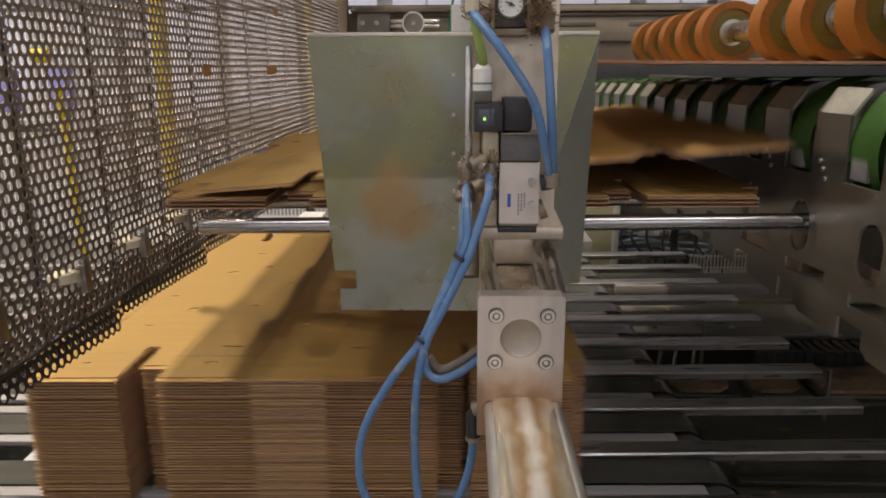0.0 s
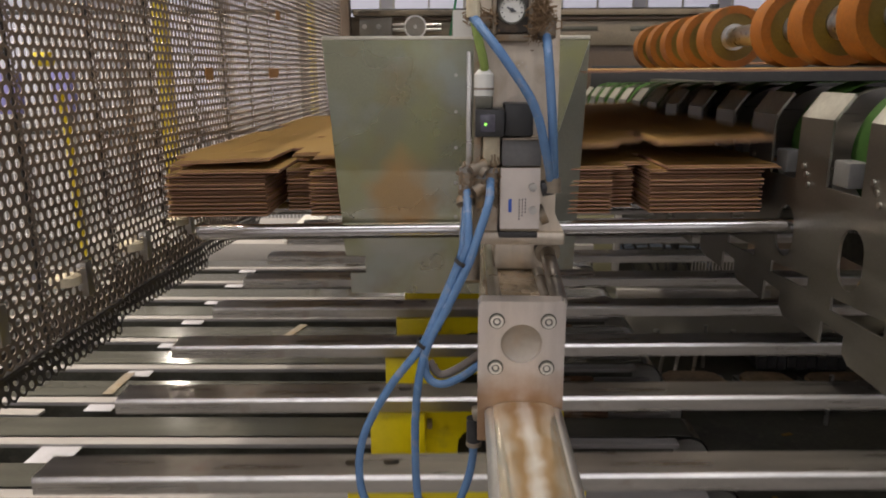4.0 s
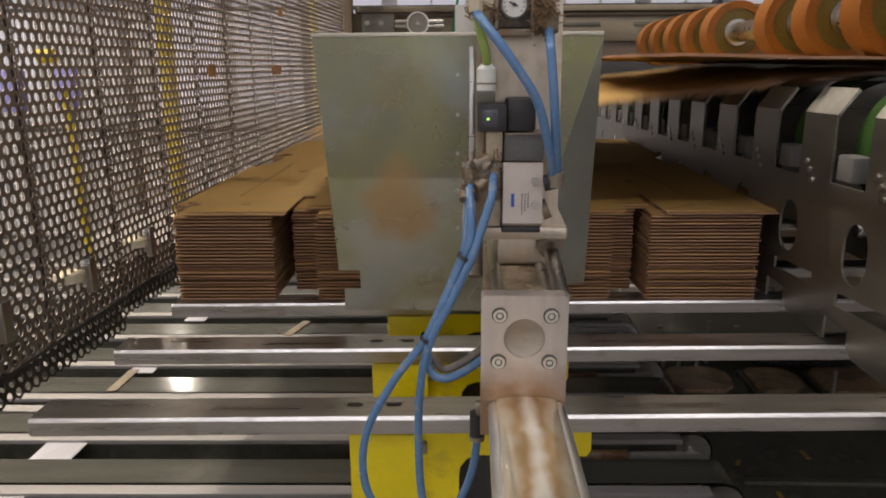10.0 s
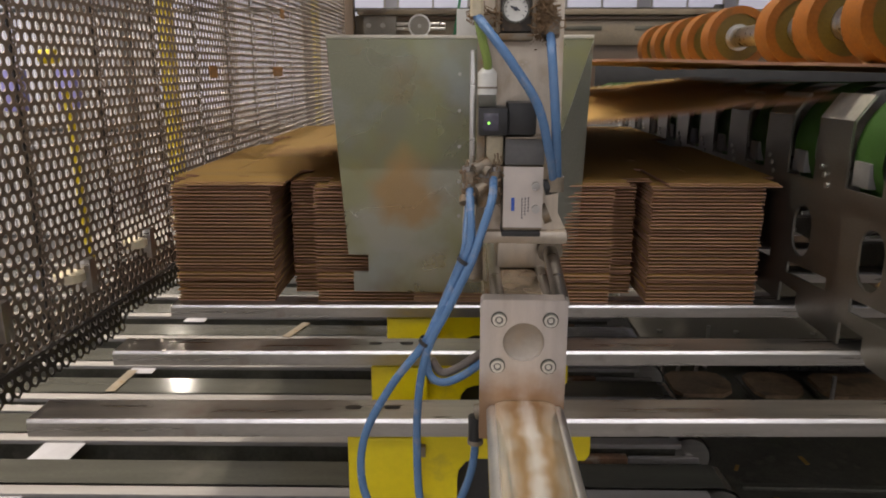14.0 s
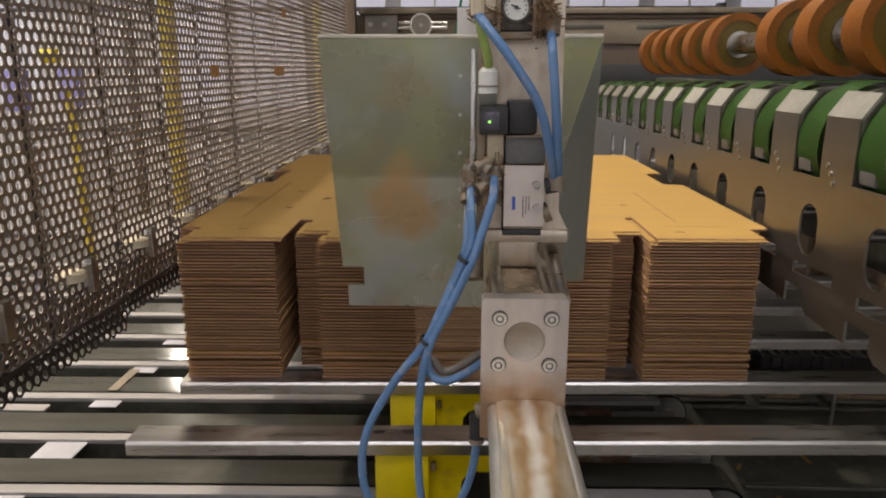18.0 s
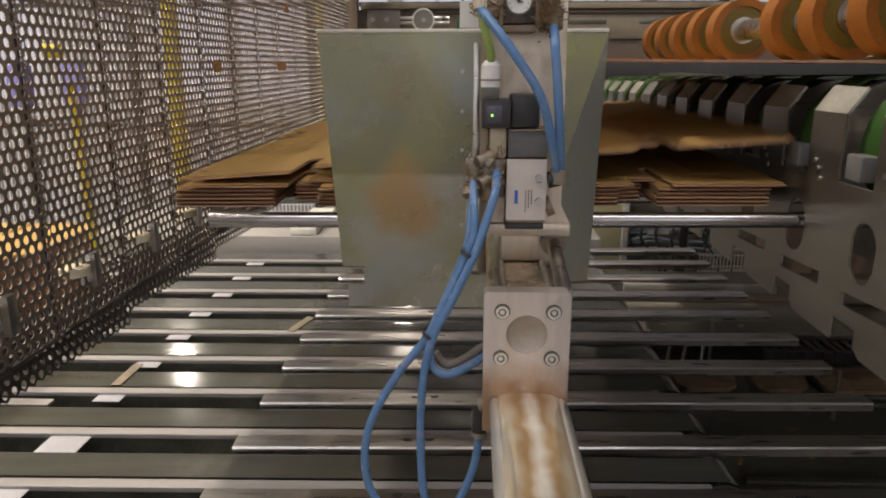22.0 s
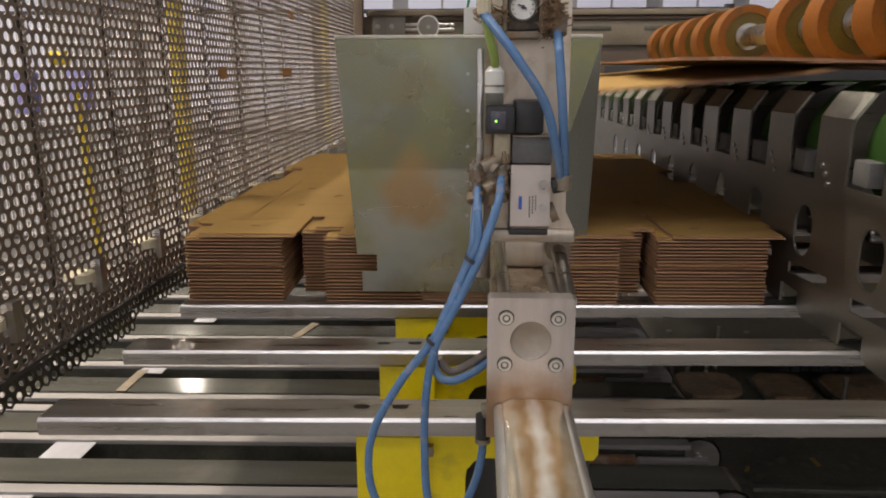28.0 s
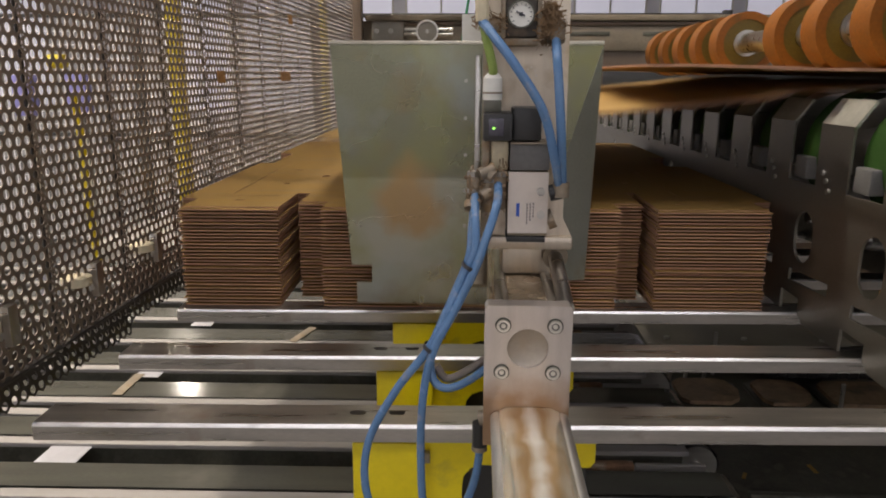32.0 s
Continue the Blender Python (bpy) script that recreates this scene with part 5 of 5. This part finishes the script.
def two_tone(bm, name, edge=None):
    """Flat faces take the liner, narrow edge faces the fluted core."""
    me = mesh_of(name, bm, KRAFT, smooth=False)
    me.materials.append(edge or KRAFT_EDGE)
    for p in me.polygons:
        if abs(p.normal.z) < 0.5:
            p.material_index = 1
    return me


def box_meshes():
    hx = WID / 2
    to = Matrix.Translation((0, -DEP / 2, 0))
    loc = lambda x: x - XC
    s1, s2 = loc(-0.369), loc(0.292)
    # flaps at the two ends stand out behind the front corners, parted by a wide cut
    right_side = [(hx, 0), (hx, 0.09), (hx + 0.038, 0.10), (hx + 0.038, 0.63), (hx - 0.01, 0.64), (hx - 0.01, 0.83), (hx + 0.038, 0.84), (hx + 0.038, DEP - 0.02), (hx + 0.028, DEP)]
    left_side = [(-hx - 0.026, DEP), (-hx - 0.034, DEP - 0.02), (-hx - 0.034, 0.90), (-hx + 0.004, 0.89), (-hx + 0.004, 0.67), (-hx - 0.033, 0.66), (-hx - 0.033, 0.11), (-hx, 0.098), (-hx, 0)]
    low = [(s1, 0), (s1, 0.17), (s1 + 0.026, 0.17), (s1 + 0.026, 0.058), (loc(-0.291), 0.058), (loc(-0.291), 0), (loc(0.24), 0), (loc(0.24), 0.058), (s2, 0.058), (s2, 0.20), (s2 + 0.016, 0.20), (s2 + 0.016, 0)] + right_side
    low += [(s2 + 0.016, DEP), (s2 + 0.016, DEP - 0.20), (s2, DEP - 0.20), (s2, DEP), (s1 + 0.026, DEP), (s1 + 0.026, DEP - 0.17), (s1, DEP - 0.17), (s1, DEP)] + left_side
    bottom = two_tone(prism(B(), low, 0.0022, to), "bottom_panel")
    left_pts = [(s1, 0), (s1, 0.17), (s1 + 0.026, 0.17), (s1 + 0.026, 0.058), (loc(-0.291), 0.058), (loc(-0.291), 0), (loc(-0.117), 0),
                (loc(-0.117), DEP), (loc(-0.291), DEP), (loc(-0.291), DEP - 0.014), (s1 + 0.026, DEP - 0.014), (s1 + 0.026, DEP - 0.17), (s1, DEP - 0.17), (s1, DEP)] + left_side
    right_pts = [(loc(0.028), 0), (loc(0.24), 0), (loc(0.24), 0.058), (s2, 0.058), (s2, 0.20), (s2 + 0.016, 0.20), (s2 + 0.016, 0)] + right_side
    right_pts += [(s2 + 0.016, DEP), (s2 + 0.016, DEP - 0.20), (s2, DEP - 0.20), (s2, DEP - 0.014), (loc(0.24), DEP - 0.014), (loc(0.24), DEP), (loc(0.028), DEP)]
    back = lambda pts: [(x, y + 0.014 if y < 0.08 else y) for x, y in pts]
    left_pts, right_pts = back(left_pts), back(right_pts)
    up = to @ Matrix.Translation((0, 0, 0.0026))
    cuts = [oblong(-0.17, 0.17, 0.045, 0.009), oblong(-0.19, 0.085, 0.022, 0.012), oblong(-0.40, 0.30, 0.016, 0.008), oblong(-0.42, 0.52, 0.02, 0.008),
            oblong(-0.335, 0.41, 0.018, 0.032), oblong(-0.328, 0.735, 0.03, 0.034), oblong(-0.19, 0.44, 0.016, 0.012), oblong(-0.24, 0.80, 0.022, 0.012), oblong(-0.44, 0.085, 0.02, 0.006),
            oblong(-0.44, 0.135, 0.13, 0.0018, 4), oblong(-0.19, 0.119, 0.16, 0.0018, 4), oblong(-0.475, 0.42, 0.0018, 0.5, 4), oblong(-0.20, DEP - 0.119, 0.16, 0.0018, 4), oblong(-0.30, 0.95, 0.03, 0.012), oblong(-0.14, 0.62, 0.012, 0.03)]
    left = two_tone(prism(B(), left_pts, 0.0019, up, cuts), "left_panel")
    cuts = [(oblong(-x * 0.9, y + 0.04, w, h)) for x, y, w, h in ((-0.12, 0.12, 0.045, 0.009), (-0.38, 0.30, 0.016, 0.008), (-0.20, 0.44, 0.02, 0.03), (-0.33, 0.82, 0.02, 0.01), (-0.43, 0.03, 0.02, 0.006), (-0.15, 0.079, 0.18, 0.0018), (-0.48, 0.079, 0.13, 0.0018), (-0.45, 0.30, 0.0018, 0.36))]
    right = two_tone(prism(B(), right_pts, 0.0019, up, cuts), "right_panel")
    flap = two_tone(prism(B(), [(loc(-0.1155), 0.002), (loc(0.0265), 0.002), (loc(0.0265), DEP - 0.002), (loc(-0.1155), DEP - 0.002)], 0.0021, up, [oblong(loc(-0.06), 0.30, 0.012, 0.02), oblong(loc(-0.03), 0.80, 0.02, 0.01)]), "glue_flap", KRAFT_PALE)
    return bottom, left, right, flap


infeed_table()
BOTTOM_ME, LEFT_ME, RIGHT_ME, FLAP_ME = box_meshes()


def folded_box():
    t = thing("folded_box", "brown corrugated cardboard box folded flat, with cut slots", "cardboard box", (0, 0, 0), "folded boxes")
    part("bottom_panel", BOTTOM_ME, None, t)
    part("left_panel", LEFT_ME, None, t)
    part("right_panel", RIGHT_ME, None, t)
    part("glue_flap", FLAP_ME, None, t)
    return t


# ---- what moves ----
# support heights under the stack's two ends through one working cycle
BASE = [(-30, 0.605, 0.603), (0.0, 0.603, 0.603), (3.0, 0.595, 0.603), (5.2, 0.593, 0.603), (5.8, 0.572, 0.603), (6.2, 0.545, 0.603), (6.55, 0.543, 0.597), (6.8, 0.543, 0.545), (7.0, 0.543, 0.512), (7.45, 0.541, 0.508),
        (7.62, 0.500, 0.480), (7.8, 0.434, 0.434), (14.6, 0.434, 0.434), (16.5, 0.350, 0.350), (17.5, 0.335, 0.335), (18.0, 0.281, 0.281), (18.2, 0.244, 0.244), (18.4, 0.178, 0.178),
        (18.6, 0.120, 0.120), (18.8, 0.047, 0.047), (19.0, 0.003, 0.003), (60, 0.003, 0.003)]
AWAY = [(-30, 0), (19.65, 0), (19.8, -0.075), (20.0, -0.185), (20.17, -0.31), (20.4, -0.49), (20.6, -0.66), (20.8, -0.83), (21.0, -1.01), (21.17, -1.157), (21.4, -1.355), (21.8, -1.70), (22.2, -2.15), (22.6, -2.7), (23.2, -3.6), (23.5, -3.95), (60, -3.95)]


# height of one box in the pile: loose on the rods, pressed after the drop
LOOSE = [(-30, 0.0072), (7.45, 0.0071), (7.8, 0.0063), (14.5, 0.0063), (17.0, 0.0060), (60, 0.0060)]


def lerp(table, t, col=1):
    for a, b in zip(table, table[1:]):
        if t <= b[0]:
            return a[col] + (b[col] - a[col]) * (t - a[0]) / (b[0] - a[0])
    return table[-1][col]


def stack_pose(c, i, jig):
    """Pose of the i-th box of a stack at cycle time c; jig: its own small shift and turn."""
    zl, zr = lerp(BASE, c, 1), lerp(BASE, c, 2)
    tilt = math.degrees(math.atan2(zl - zr, WID))
    return pose(XC + lerp(AWAY, c), YC, (zl + zr) / 2, 0, tilt) @ pose(jig[0], jig[1], i * lerp(LOOSE, c) + 0.0005, 0, 0, jig[2] + YAW)


def knots(a, b):
    return [t for t in sorted({r[0] for r in BASE} | {r[0] for r in AWAY}) if a < t < b]


def motions():
    rnd = random.Random(11)
    jigs = lambda: (rnd.gauss(0, 0.0010), rnd.gauss(0, 0.0018), rnd.gauss(0, 0.04))
    first = folded_box()
    pile = [first] + [copy_thing(first, Matrix()) for k in range(121)]
    fresh = pile.pop

    # the stack that leaves at the start
    for i in range(45):
        j = jigs()
        ob = fresh()
        rows = [(0, stack_pose(20.17, i, j))] + [(k - 20.17, stack_pose(k, i, j)) for k in knots(20.19, 52)] + [(32, stack_pose(52.2, i, j))]
        walk(ob, rows)
    # boxes flying in one by one, for the two later stacks
    entries = []
    n = 0
    for shift, times in ((0.0, [-1.44 + 0.44 * k for k in range(37)] + [14.84, 15.24, 15.62, 15.98, 16.33, 16.66, 16.95, 17.27]), (20.2, [19.24 + 0.44 * k for k in range(32)])):
        for i, te in enumerate(times):
            entries.append((shift, i, te))
    for n, (shift, i, te) in enumerate(entries):
        j = jigs()
        ob = fresh()
        loose = (j[0] + 0.026, j[1] - 0.004, j[2])
        rest = stack_pose(te + 0.27 - shift, i, loose)
        z = rest.translation.z
        wait = pose(5.2, YC, 0.452 + 0.0063 * (len(entries) - n))
        flight = [(-1.7, wait), (-1.5, pose(2.95, YC - 0.12, 0.858)), (-0.9, pose(1.75, YC - 0.12, 0.855, 0, 0.6)), (-0.44, pose(0.84, YC - 0.12, 0.8490, 0, 1.3)), (-0.34, pose(0.70, YC - 0.05, 0.8475, 0, 0.9)), (-0.18, pose(0.52, YC - 0.01, 0.842, 0, -2.0)), (-0.06, pose(0.38, YC, 0.833, 0, -3.4)),
                  (0.0, pose(0.25, YC + j[1], max(0.785, z + 0.075), 0, -6.0)), (0.1, pose(0.05, YC + j[1], z + 0.052, 0, -5.2)), (0.2, pose(XC + 0.02, YC + j[1], z + 0.012, 0, -1.2)), (0.27, rest)]
        rows = [(te + dt, m) for dt, m in flight if te + dt > 0]
        if te - 1.7 > 0:
            rows.insert(0, (0, wait))
        elif te + 0.27 <= 0:
            rows = [(0, stack_pose(-shift, i, j))]
        else:
            a, b = [(te + dt, m) for dt, m in flight if te + dt <= 0][-1], rows[0]
            rows.insert(0, (0, a[1].lerp(b[1], (0 - a[0]) / (b[0] - a[0]))))
        if te > 0:
            rows += [(te + dt, stack_pose(te + dt - shift, i, jig)) for dt, jig in ((0.6, loose), (0.85, j)) if te + 0.85 < 31.9]
            rows += [(k + shift, stack_pose(k, i, loose)) for k in knots(te + 0.29 - shift, te + 0.58 - shift) if te + 0.85 < 31.9]
            rows.sort(key=lambda r: r[0])
        last = rows[-1][0]
        for k in knots(max(last, 0) - shift + 0.02, 32 - shift):
            rows.append((k + shift, stack_pose(k, i, j)))
        if te + 0.27 < 31.9:
            rows = [r for r in rows if r[0] < 31.98] + [(32, stack_pose(32 - shift, i, j))]
        walk(ob, rows)

    # tines of the lift
    up = [(0, 0.001), (0.7, 0.001), (0.95, 0.012), (2.4, 0.012), (2.7, 0.028), (3.0, 0.094), (3.5, 0.218), (4.3, 0.42), (4.5, 0.434), (14.6, 0.434), (16.5, 0.350), (17.5, 0.335), (18.0, 0.281), (18.2, 0.244), (18.4, 0.178), (18.6, 0.120),
          (18.8, 0.047), (19.0, 0.001), (20.85, 0.001), (21.05, 0.012), (22.65, 0.012), (23.0, 0.042), (23.5, 0.175), (24.0, 0.315), (24.4, 0.42), (24.6, 0.434), (32, 0.434)]
    walk(LIFT, [(t, pose(0, 0, z)) for t, z in up])
    # rods slide out and in; their free ends hang a little
    rods = [(0, 0), (5.35, 0), (5.6, 0.14), (6.4, 0.72), (6.8, 1.0), (7.1, 1.10), (18.3, 1.08), (18.6, 0.80), (18.8, 0.60), (19.0, 0.38), (19.2, 0.15), (19.38, 0), (25.5, 0), (25.8, 0.14), (26.6, 0.72), (27.0, 1.0), (27.3, 1.10), (32, 1.10)]
    sag = [(0, 0.3), (3, 0.0), (18.3, 0.0), (18.6, 0.75), (20.0, 0.75), (22.5, 0.35), (25.3, 0.2), (27.3, 0.0), (32, 0.0)]
    rods = sorted(rods + [(t, lerp(rods, t)) for t in (3, 20.0, 22.5)])
    walk(RODS, [(t, pose(x, 0, 0.55 * math.sin(radians(lerp(sag, t))), 0, lerp(sag, t))) for t, x in rods])
    # the feed wheels ride up on the stream of boxes and sink back when it pauses
    walk(WHEELS, [(t, pose(0, 0, z)) for t, z in ((0, 0.022), (16.9, 0.022), (17.3, 0.0), (18.75, 0.0), (19.0, 0.022), (32, 0.022))])
    # side plate: a beat of 1.49 s, out and then in by 30 mm; held in while the first stack drops
    beat = 1.49
    rows = [(0, pose(WALLX - 0.002, 0, 0))]
    for k in range(22):
        h = 0.25 + beat * k
        if 4.0 < h < 7.0:
            continue
        for dt, d in ((-0.20, 0), (0.22, 0), (0.65, 0.030), (0.77, 0.030)):
            rows.append((h + dt, pose(WALLX - d, 0, 0)))
    rows += [(6.95, pose(WALLX - 0.030, 0, 0))]
    rows = sorted([r for r in rows if 0 <= r[0] < 31.95], key=lambda r: r[0]) + [(32, pose(WALLX - 0.018, 0, 0))]
    walk(WALL, rows)
    # front plate: a short push towards the stack each beat, held while a stack drops
    rows = []
    near, far = pose(0, PLATE_Y, -0.005), pose(0, PLATE_Y + 0.10, 0)
    for k in range(23):
        c = 0.50 + beat * k
        if 3.4 < c < 3.6:
            rows += [(c - 0.45, near), (c - 0.24, far)]
        elif 7.9 < c < 8.1:
            rows += [(c + 0.13, far), (c + 0.38, near)]
        elif 25.7 < c < 26.0:
            rows += [(c - 0.45, near), (c - 0.24, far), (28.1, far), (28.34, near)]
        elif 3.6 < c < 8 or 26.0 < c < 28:
            continue
        else:
            rows += [(c - 0.45 + (0.05 if 28 < c < 29 else 0), near), (c - 0.24, far), (c + 0.13, far), (c + 0.38, near)]
    rows = [(0, near)] + [r for r in rows if 0.02 < r[0] < 31.95] + [(32, pose(0, PLATE_Y + 0.07, -0.002))]
    walk(PLATE, rows)


motions()
